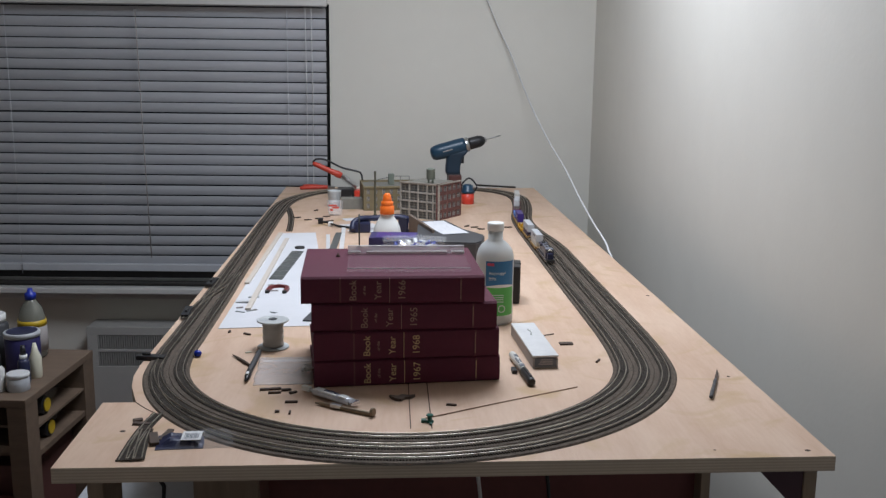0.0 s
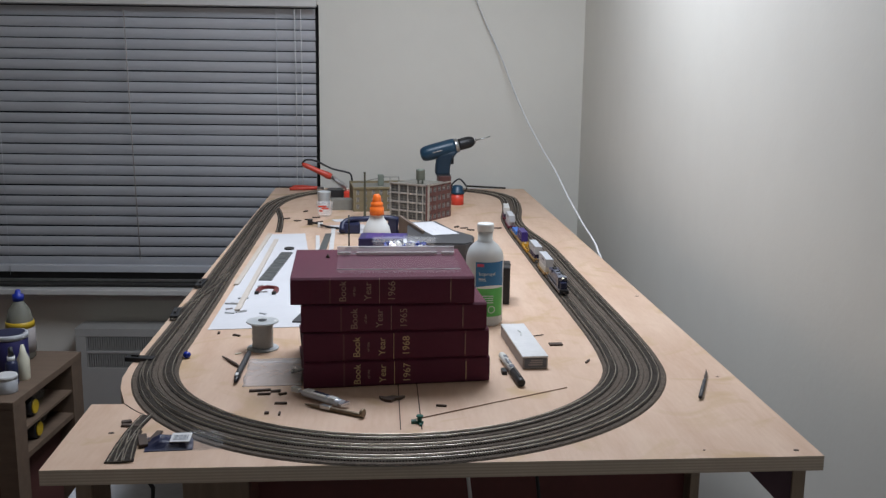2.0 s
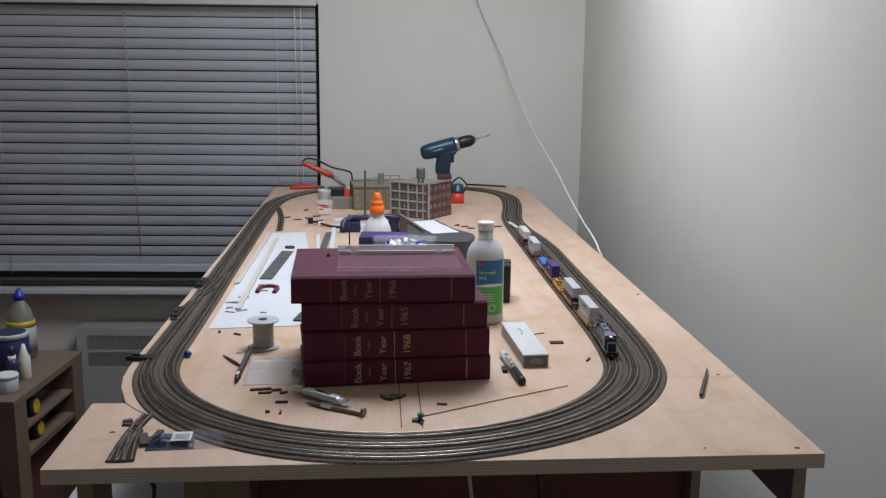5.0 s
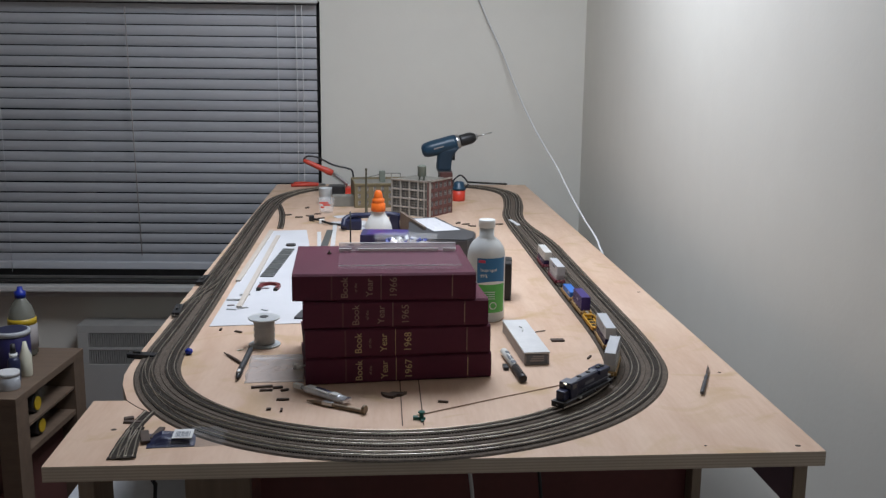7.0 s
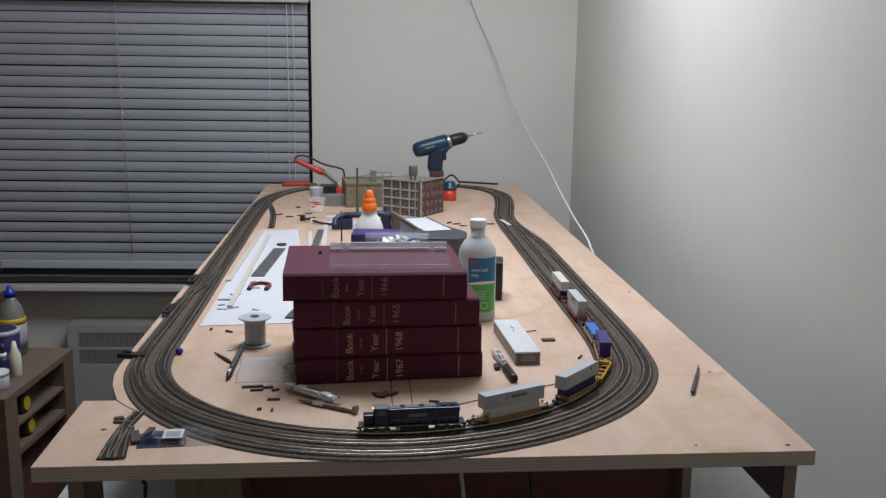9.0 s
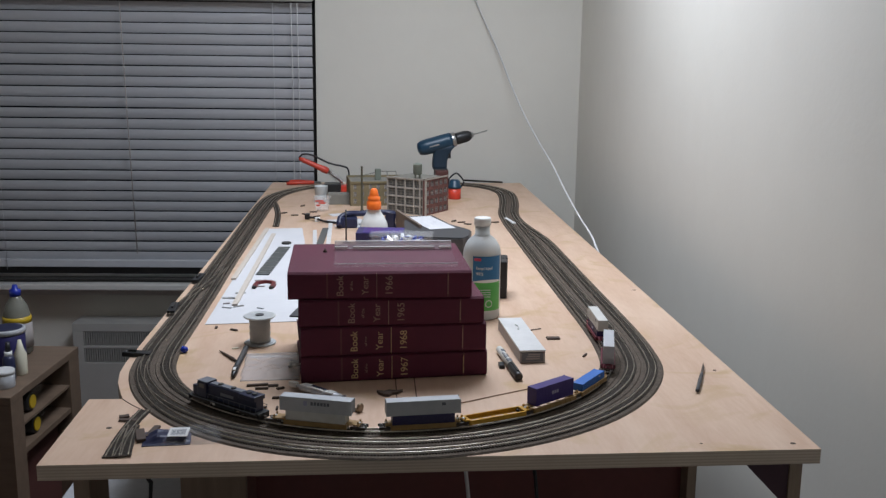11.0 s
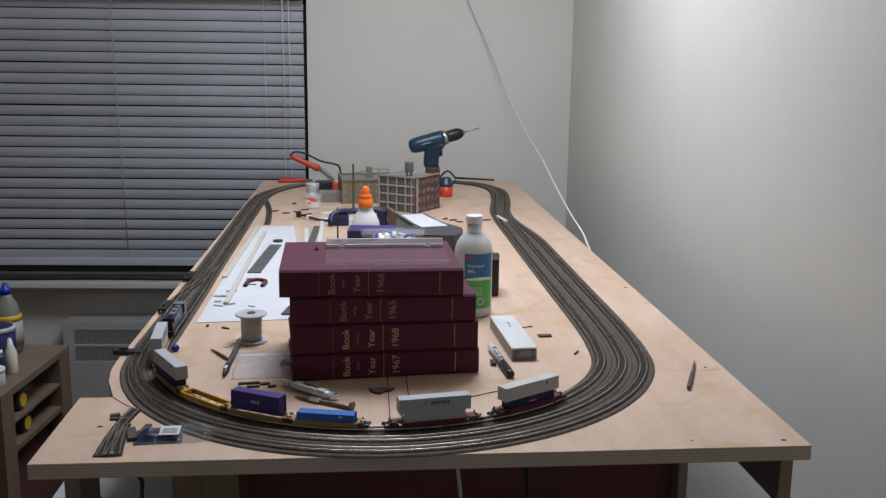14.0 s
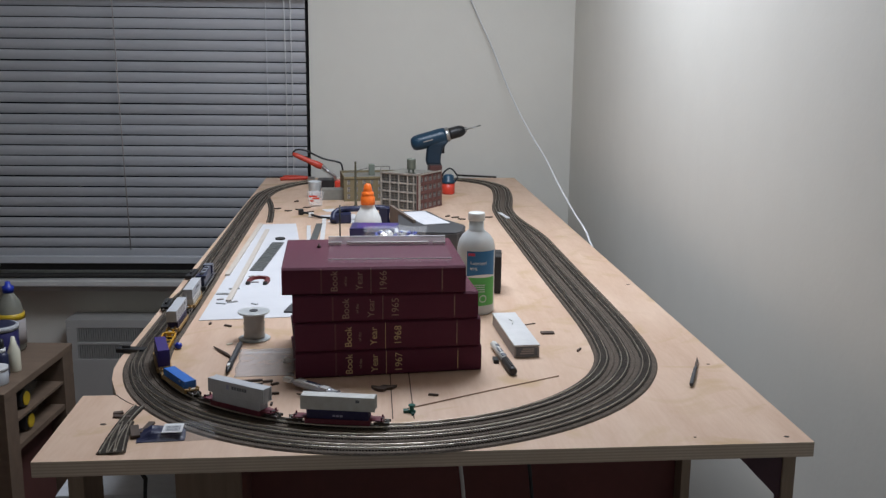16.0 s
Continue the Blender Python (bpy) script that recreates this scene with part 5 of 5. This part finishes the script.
def drill():
    d = thing("cordless_drill", pose(0.163, 2.255, T, 0, 0, 4), "blue cordless drill standing on its battery", "drill")
    Q = pose(0, 0, 0.166, 0, 0, 0) @ pose(0, 0, 0, 0, -15, 0)
    prof = [(0.010, -0.088), (0.020, -0.084), (0.025, -0.074), (0.0272, -0.055), (0.0275, -0.02), (0.0280, 0.010), (0.0275, 0.026), (0.0265, 0.034)]
    bm = bmesh.new()
    lathe(bm, prof, 24, Q @ pose(0, 0, 0, 0, 90, 0))
    part("motor_housing", bm, "teal", d)
    bm = bmesh.new()
    lathe(bm, [(0.025, 0.034), (0.0255, 0.036), (0.0255, 0.046), (0.024, 0.047)], 24, Q @ pose(0, 0, 0, 0, 90, 0))
    part("clutch_ring", bm, "steel", d, "bright clutch ring")
    bm = bmesh.new()
    lathe(bm, [(0.020, 0.047), (0.0205, 0.055), (0.0205, 0.085), (0.017, 0.096), (0.011, 0.104)], 24, Q @ pose(0, 0, 0, 0, 90, 0))
    part("chuck", bm, "black", d, "black keyless chuck")
    bm = bmesh.new()
    lathe(bm, [(0.0095, 0.1062), (0.0085, 0.110)], 16, Q @ pose(0, 0, 0, 0, 90, 0))
    part("chuck_nose", bm, "steel", d)
    bm = bmesh.new()
    tube(bm, [Q @ Vector((0.108, 0, 0)), Q @ Vector((0.162, 0, 0.0))], 0.0022, 8)
    part("drill_bit", bm, "steel", d)
    # grip, leaning forward a little
    bm = bmesh.new()
    rings = []
    for z, x, w, e in ((0.0742, -0.007, 0.0235, 0.018), (0.086, -0.009, 0.0255, 0.017), (0.105, -0.008, 0.0255, 0.0175), (0.128, -0.004, 0.0270, 0.019), (0.142, 0.002, 0.031, 0.021), (0.158, 0.008, 0.036, 0.023)):
        rings.append([bm.verts.new((x + p, q, z)) for p, q in rounded(2 * w, 2 * e, 0.010, 3)])
    for a, c in zip(rings, rings[1:]):
        for i in range(len(a)):
            bm.faces.new((a[i], a[(i + 1) % len(a)], c[(i + 1) % len(a)], c[i]))
    bm.faces.new(rings[0][::-1])
    bm.faces.new(rings[-1])
    part("grip", bm, "tealdark", d, smooth=True)
    part("trigger", B((0.018, 0.030, -0.006, 0.006, 0.112, 0.136), bevel=0.003), "black", d, "black trigger")
    part("grip_collar", B((-0.030, 0.018, -0.020, 0.020, 0.0742, 0.0775), bevel=0.001), "greycase", d, "pale line above the battery")
    part("battery", B((-0.025, 0.019, -0.030, 0.030, 0, 0.074), bevel=0.004), "brownbat", d, "brown battery pack")
    part("logo_panel", B((-0.048, -0.014, -0.0290, -0.0265, -0.002, 0.002), bevel=0.0006), "greycard", d, "narrow pale maker strip").matrix_basis = Q


def far_things():
    # soldering iron in its stand
    s = thing("soldering_iron", pose(-0.195, 2.215, T), "soldering iron with a red handle in a dark stand", "soldering iron")
    part("stand", B((-0.045, 0.010, -0.03, 0.03, 0, 0.030), bevel=0.003), "black", s, "dark stand")
    part("sponge_tray", B((0.012, 0.042, -0.025, 0.025, 0, 0.024), bevel=0.003), "red", s, "red tray")
    a, c = Vector((-0.128, 0, 0.114)), Vector((-0.030, 0, 0.070))
    bm = bmesh.new()
    tube(bm, [a, a.lerp(c, 0.15), a.lerp(c, 0.6), a.lerp(c, 0.85), c], [0.006, 0.0085, 0.009, 0.012, 0.010], 12)
    part("handle", bm, "redtool", s, "red handle")
    bm = bmesh.new()
    tube(bm, [c, Vector((0.018, 0, 0.032))], [0.0055, 0.004], 10)
    part("barrel", bm, "steel", s)
    bm = bmesh.new()
    for i in range(10):
        u = i / 9
        p = c.lerp(Vector((0.018, 0, 0.032)), u)
        tube(bm, [p + Vector((0.0075 * math.cos(q) * 0.6, 0.0110 * math.sin(q), 0.0110 * math.cos(q) * 0.8)) for q in np.linspace(0, 6.28, 14)], 0.0013, 5)
    part("coil_guard", bm, "steel", s, "wire coil guard")
    bm = bmesh.new()
    tube(bm, catmull([tuple(a), (-0.118, 0.002, 0.127), (-0.085, 0.004, 0.125), (-0.03, 0.01, 0.098), (0.020, 0.01, 0.086), (0.036, 0.01, 0.075), (0.040, 0.01, 0.030), (0.040, 0.03, 0.002)], 0.01), 0.0032, 8)
    part("cord", bm, "black", s, "black cord")
    p = thing("red_pliers", pose(-0.335, 2.41, T, 0, 0, -6), "red-handled pliers lying at the table end", "pliers")
    for sg in (1, -1):
        bm = bmesh.new()
        tube(bm, catmull([(-0.045, 0.026 * sg, 0.006), (-0.01, 0.024 * sg, 0.008), (0.03, 0.009 * sg, 0.008), (0.048, 0.002 * sg, 0.008)], 0.01), 0.006, 8)
        part("grip", bm, "redtool", p)
    part("jaw", B((0.046, 0.075, -0.005, 0.005, 0.003, 0.012), bevel=0.001), "steel", p)
    # cups
    c = thing("plastic_cup", pose(-0.238, 1.985, T), "small translucent white plastic cup", "cup")
    bm = bmesh.new()
    lathe(bm, [(0.0165, 0), (0.018, 0.002), (0.0215, 0.050), (0.0218, 0.052), (0.0200, 0.0515), (0.0165, 0.004)], 24)
    part("cup", bm, "milky", c)
    c = thing("measuring_cup", pose(-0.226, 1.815, T), "small clear measuring cup with red printing", "cup")
    bm = bmesh.new()
    lathe(bm, [(0.019, 0), (0.020, 0.002), (0.0255, 0.042), (0.0262, 0.043), (0.0240, 0.0425), (0.019, 0.003)], 24)
    part("cup", bm, "film", c)
    for x, z, w in ((-0.006, 0.030, 0.012), (0.002, 0.024, 0.010), (-0.010, 0.017, 0.005)):
        part("print_mark", B((x - w, x + w, -0.0255, -0.0235, z, z + 0.0045)), "red", c)
    r = thing("red_tub", pose(0.192, 2.06, T), "red plastic tub with a teal lid and wire loop", "tub")
    bm = bmesh.new()
    lathe(bm, [(0.019, 0), (0.0205, 0.002), (0.021, 0.036)], 20)
    part("tub", bm, "red", r)
    bm = bmesh.new()
    lathe(bm, [(0.0225, 0.036), (0.0225, 0.043), (0.018, 0.046), (0.017, 0.060), (0.010, 0.064)], 20)
    part("lid", bm, "teal", r, "teal lid")
    bm = bmesh.new()
    tube(bm, catmull([(-0.022, 0, 0.040), (-0.018, 0, 0.066), (0.004, 0, 0.084), (0.022, 0, 0.070), (0.030, 0, 0.054), (0.020, 0, 0.040)], 0.006), 0.0028, 8)
    part("loop", bm, "black", r, "black wire loop")
    k = thing("metal_rod", pose(0, 0, T + TOP), "thin black rod laid across the far track", "rod")
    bm = bmesh.new()
    tube(bm, [(0.255, 2.462, 0.004), (0.395, 2.405, 0.004)], 0.0035, 8)
    part("rod", bm, "blackmatt", k)
    # cable hanging down behind the table's side
    h = thing("hanging_cable", Matrix.Identity(4), "white cable hanging down past the table edge", "cable")
    bm = bmesh.new()
    tube(bm, catmull(CABLE, 0.03), 0.0028, 8)
    part("cable", bm, "greycord", h)
    # under the table
    u = thing("storage_bin", pose(-0.452, 0.56, 0, 0, 0, 0), "white plastic storage bin beside the table", "bin")
    part("bin", B((-0.104, 0.104, -0.16, 0.2, 0, 0.74), bevel=0.008), "boxgrey", u)
    part("rim", B((-0.110, 0.110, -0.166, 0.206, 0.741, 0.765), bevel=0.004), "boxgrey", u)
    for x, y, s in ((-0.34, 0.05, 1), (0.06, 0.2, -1), (0.16, 0.22, -1)):
        w = thing("loose_cable", pose(x, y, 0), "thin cable dangling from the table underside", "cable", "dangling cables")
        bm = bmesh.new()
        tube(bm, catmull([(0.05 * -s, 0.05, T - 0.02), (0.0, 0.02, T - 0.06), (-0.01 * s, 0, T - 0.2), (0.02, 0, T - 0.5), (0.05, 0.02, 0.004)], 0.04), 0.0028, 7)
        part("cable", bm, "black" if s > 0 or x > 0.1 else "cord", w)


# ---- the train ----
def wheelset(par, x, n=2, spread=0.0075):
    t = part("truck", B((x - spread - 0.004, x + spread + 0.004, -0.0072, -0.0056, 0.0022, 0.0058), (x - spread - 0.004, x + spread + 0.004, 0.0056, 0.0072, 0.0022, 0.0058),
                        (x - 0.002, x + 0.002, -0.0056, 0.0056, 0.004, 0.0058), bevel=0.0004), "truck", par, "dark truck frame")
    for k in range(n):
        bm = bmesh.new()
        xx = x - spread + 2 * spread * k / (n - 1)
        for y in (-0.0046, 0.0036):
            lathe(bm, [(0.0030, 0), (0.0030, 0.0010)], 12, pose(xx, y + 0.001, 0.0030, 90, 0, 0))
        tube(bm, [(xx, -0.0045, 0.003), (xx, 0.0045, 0.003)], 0.0006, 6)
        part("wheelset", bm, "steel", t)


def locomotive():
    l = thing("model_locomotive", Matrix.Identity(4), "dark blue model diesel locomotive with a black frame", "locomotive")
    L = 0.0655
    part("frame", B((-L, L, -0.0090, 0.0090, 0.0070, 0.0088), (-0.020, 0.020, -0.0075, 0.0075, 0.0018, 0.0070), (-L, -L + 0.0015, -0.0088, 0.0088, 0.0020, 0.0070), (L - 0.0015, L, -0.0088, 0.0088, 0.0020, 0.0070), bevel=0.0004), "locoblack", l)
    bm = bmesh.new()
    box(bm, -0.0585, 0.030, -0.0062, 0.0062, 0.0088, 0.0262, 0.0012)
    box(bm, -0.0585, -0.030, -0.0090, 0.0090, 0.0215, 0.0268, 0.0010)
    part("long_hood", bm, "locoblue", l)
    part("roof_panel", B((-0.030, 0.028, -0.0042, 0.0042, 0.0262, 0.0272), bevel=0.0003), "locogrey", l, "grey roof panel")
    for x in (-0.050, -0.040, -0.012, 0.012):
        bm = bmesh.new()
        lathe(bm, [(0.0034, 0.0268), (0.0034, 0.0282), (0.0028, 0.0284)], 14, pose(x, 0, 0))
        part("roof_fan", bm, "locoblack", l)
    part("cab", B((0.030, 0.0475, -0.0088, 0.0088, 0.0088, 0.0276), bevel=0.0012), "locoblue", l)
    part("cab_roof", B((0.0295, 0.048, -0.0080, 0.0080, 0.0276, 0.0284), bevel=0.0003), "locogrey", l, "pale grey cab roof")
    part("short_hood", B((0.0475, 0.0600, -0.0060, 0.0060, 0.0088, 0.0205), bevel=0.0015), "locoblue", l)
    for y in (-0.0045, 0.0045):
        part("cab_window", B((0.0474, 0.0478, y - 0.0030, y + 0.0030, 0.0215, 0.0258)), "winglass", l)
        part("headlight", B((0.0478, 0.0484, y / 4 - 0.0006, y / 4 + 0.0006, 0.0262, 0.0274)), "headlight", l, "lit headlight")
    for y in (-0.0089, 0.0089):
        part("side_window", B((0.034, 0.044, y - 0.0002, y + 0.0002, 0.0205, 0.0255)), "winglass", l)
        part("sill_stripe", B((-0.060, 0.060, y - 0.0006, y + 0.0006, 0.0072, 0.0086)), "locogrey", l, "pale sill stripe")
        bm = bmesh.new()
        tube(bm, [(-0.062, y, 0.0150), (0.028, y, 0.0150)], 0.00035, 5)
        for k in range(10):
            xx = -0.061 + k * 0.0098
            tube(bm, [(xx, y, 0.0088), (xx, y, 0.0150)], 0.0003, 5)
        part("handrail", bm, "locogrey", l)
        part("side_mark", B((-0.018, 0.006, math.copysign(0.0063, y) - 0.00015, math.copysign(0.0063, y) + 0.00015, 0.0165, 0.0200)), "locogrey", l, "faded side mark")
    part("tank_light", B((0.016, 0.0205, -0.0078, 0.0078, 0.003, 0.0055)), "boxpale", l)
    for x in (-0.044, 0.044):
        wheelset(l, x, 3, 0.0125)
    for sg in (-1, 1):
        part("coupler", B((sg * L - 0.003, sg * L + 0.003, -0.0016, 0.0016, 0.0040, 0.0062), bevel=0.0004), "truck", l)
    # the body stands tall and broad for its length
    for o in l.children:
        if not o.name.startswith(("truck", "coupler")):
            o.data.transform(Matrix.Diagonal((1, 1.08, 1.13, 1)))
    return l


def well_car(k, label, half, couple=False):
    c = thing("well_car", Matrix.Identity(4), label, "rail car", "well cars of the train")
    w, wi = 0.0096, 0.0386      # half width, half length of the well
    for y in (-w, w):
        bm = bmesh.new()
        box(bm, -wi - 0.002, wi + 0.002, y - 0.0006, y + 0.0006, 0.0020, 0.0076, 0.0003)
        for i in range(9):
            x = -wi + 2 * wi * i / 8
            box(bm, x - 0.0006, x + 0.0006, y - 0.0012, y + 0.0012, 0.0020, 0.0070)
        box(bm, -wi - 0.002, wi + 0.002, y - 0.0010, y + 0.0010, 0.0070, 0.0080)
        part("side_sill", bm, k, c)
    part("well_floor", B((-wi, wi, -w, -w + 0.003, 0.0022, 0.0030), (-wi, wi, w - 0.003, w, 0.0022, 0.0030), *[(x - 0.002, x + 0.002, -w, w, 0.0022, 0.0029) for x in (-0.036, -0.018, 0, 0.018, 0.036)]), k, c)
    for sg in (-1, 1):
        bm = bmesh.new()
        xs = sorted((sg * (wi + 0.001), sg * half))
        box(bm, *xs, -w + 0.002, w - 0.002, 0.0070, 0.0086, 0.0003)
        xs = sorted((sg * (wi), sg * (wi + 0.0022)))
        box(bm, *xs, -w, w, 0.0020, 0.0084, 0.0003)
        for y in (-0.005, 0.005):
            xs = sorted((sg * (half - 0.0030), sg * (half - 0.0012)))
            box(bm, *xs, y - 0.001, y + 0.001, 0.0086, 0.0118)
        part("end_platform", bm, k, c)
        bm = bmesh.new()
        lathe(bm, [(0.0022, 0), (0.0022, 0.0006)], 10, pose(sg * (half - 0.002), 0, 0.0090))
        part("brake_wheel", bm, "truck" if couple else "boxpale", c)
        wheelset(c, sg * (half - 0.002), 2, 0.0058)
        part("coupler", B((sg * half - 0.004, sg * half + 0.004, -0.0012, 0.0012, 0.0042, 0.0060)), "truck", c)
    return c


def container(k, label, half, z, h, marks="", mk="lettering"):
    c = thing("freight_container", Matrix.Identity(4), label, "container", "containers on the train")
    w = 0.0078
    bm = bmesh.new()
    box(bm, -half, half, -w, w, z, z + h, 0.0004)
    part("shell", bm, k, c)
    n = int(half * 2 / 0.0030)
    for y in (-w, w):
        bm = bmesh.new()
        for i in range(n):
            x = -half + 0.0026 + (2 * half - 0.0052) * i / (n - 1)
            box(bm, x - 0.0007, x + 0.0007, y - 0.00025, y + 0.00025, z + 0.0012, z + h - 0.0012)
        part("side_ribs", bm, k, c)
    for sg in (-1, 1):
        part("corner_post", B((sg * half - 0.0010, sg * half + 0.0003, -w - 0.0004, -w + 0.001, z, z + h), (sg * half - 0.0010, sg * half + 0.0003, w - 0.001, w + 0.0004, z, z + h)), k, c)
    bm = bmesh.new()
    for x in (-0.002, 0.002, -0.005, 0.005):
        box(bm, -half - 0.0006, -half, x - 0.0003, x + 0.0003, z + 0.001, z + h - 0.001)
    part("door_bar", bm, k, c)
    if marks:
        for y, sg in ((-w - 0.0004, 1), (w + 0.0004, -1)):
            if marks == "word":
                for i in range(6):
                    x = sg * (-0.004 + 0.0042 * i)
                    part("mark", B((x - 0.0016, x + 0.0016, y - 0.0001, y + 0.0001, z + h * 0.52, z + h * 0.76)), mk, c)
                part("mark", B((sg * -0.0125 - 0.0022, sg * -0.0125 + 0.0022, y - 0.0001, y + 0.0001, z + h * 0.46, z + h * 0.80)), "lettersilver", c)
            elif marks == "short":
                for i in range(3):
                    x = sg * (-0.004 + 0.0045 * i)
                    part("mark", B((x - 0.0017, x + 0.0017, y - 0.0001, y + 0.0001, z + h * 0.44, z + h * 0.62)), mk, c)
            else:
                x = sg * (half * 0.55)
                part("mark", B((x - 0.0024, x + 0.0024, y - 0.0001, y + 0.0001, z + h * 0.62, z + h * 0.82)), mk, c)
    return c


# distance of each vehicle's middle behind the locomotive's nose
NOSE, PACE, BEND, LEAVE, EASY = 1.7216, 0.1306, 2.33, 3.20, 1.09      # the train closes up a little in the curve
HALF = 0.047
CONSIST = []


def train():
    CONSIST.append((locomotive(), 0.0655, 0.044))
    Z = 0.0045
    low, high = 0.0150, 0.0182
    wells = (("carbrown", 0.2015, "ochre-brown articulated well car unit"), ("carbrown", 0.3340, "ochre-brown articulated well car unit"), ("caryellow", 0.4310, "empty yellow articulated well car unit"),
             ("carbrown", 0.5230, "ochre-brown articulated well car unit"), ("carbrown", 0.6160, "ochre-brown articulated well car unit"),
             ("carmaroon", 0.7500, "maroon well car with platform ends"), ("carmaroon", 0.8890, "maroon well car with platform ends"))
    for i, (k, back, label) in enumerate(wells):
        CONSIST.append((well_car(k, label, HALF if 0 < i < 5 else 0.0565, couple=i > 4), back, 0.040))
    loads = ((0.2015, "boxpale", "pale lower container in a well car", 0.0381, Z, low, "", ""), (0.2015, "boxgrey", "grey upper container with dark lettering", 0.0457, Z + low, high, "word", "lettering"),
             (0.3340, "boxnavy", "navy lower container in a well car", 0.0381, Z, low, "", ""), (0.3340, "boxgrey", "plain grey upper container", 0.0457, Z + low, high, "end", "lettering"),
             (0.5230, "boxpurple", "tall purple container with pale lettering", 0.0352, Z + 0.005, 0.0235, "short", "lettersilver"),
             (0.6160, "boxblue", "low bright blue container", 0.0356, Z + 0.0015, 0.0115, "end", "boxpale"),
             (0.7500, "boxgrey", "grey lower container in a maroon well car", 0.0381, Z, 0.0145, "", ""), (0.7500, "boxgrey", "grey container with dark lettering", 0.0450, Z + 0.0145, high, "word", "lettering"),
             (0.8890, "boxnavy", "navy lower container in a well car", 0.0381, Z, 0.0145, "short", "lettersilver"), (0.8890, "boxpale", "pale grey upper container", 0.0457, Z + 0.0145, 0.0178, "end", "lettering"))
    for back, k, label, half, z, h, marks, mk in loads:
        CONSIST.append((container(k, label, half, z, h, marks, mk or "lettering"), back, 0.040))


def motions():
    """Everything on the train follows the inner track at a steady pace."""
    for ob, back, reach in CONSIST:
        rows = []
        for i in range(65):
            t = i * 0.25
            s = NOSE + PACE * t - back
            s = BEND - (BEND - s) * EASY if s < BEND else LEAVE + (s - LEAVE) * EASY if s > LEAVE else s
            a, b = along(s + reach), along(s - reach)
            c, d = (a + b) / 2, a - b
            rows.append((t, pose(c.x, c.y, T + TOP, 0, 0, math.degrees(math.atan2(d.y, d.x)))))
        walk(ob, rows)


room()
blind()
heater()
shelf()
table()
tracks()
books()
isopropyl()
tie_offcut()
white_box()
marker()
knife()
spool()
bags()
syringe()
scraps()
drawing_sheet()
glue()
brick_factory()
tan_factory()
drill()
far_things()
train()
motions()
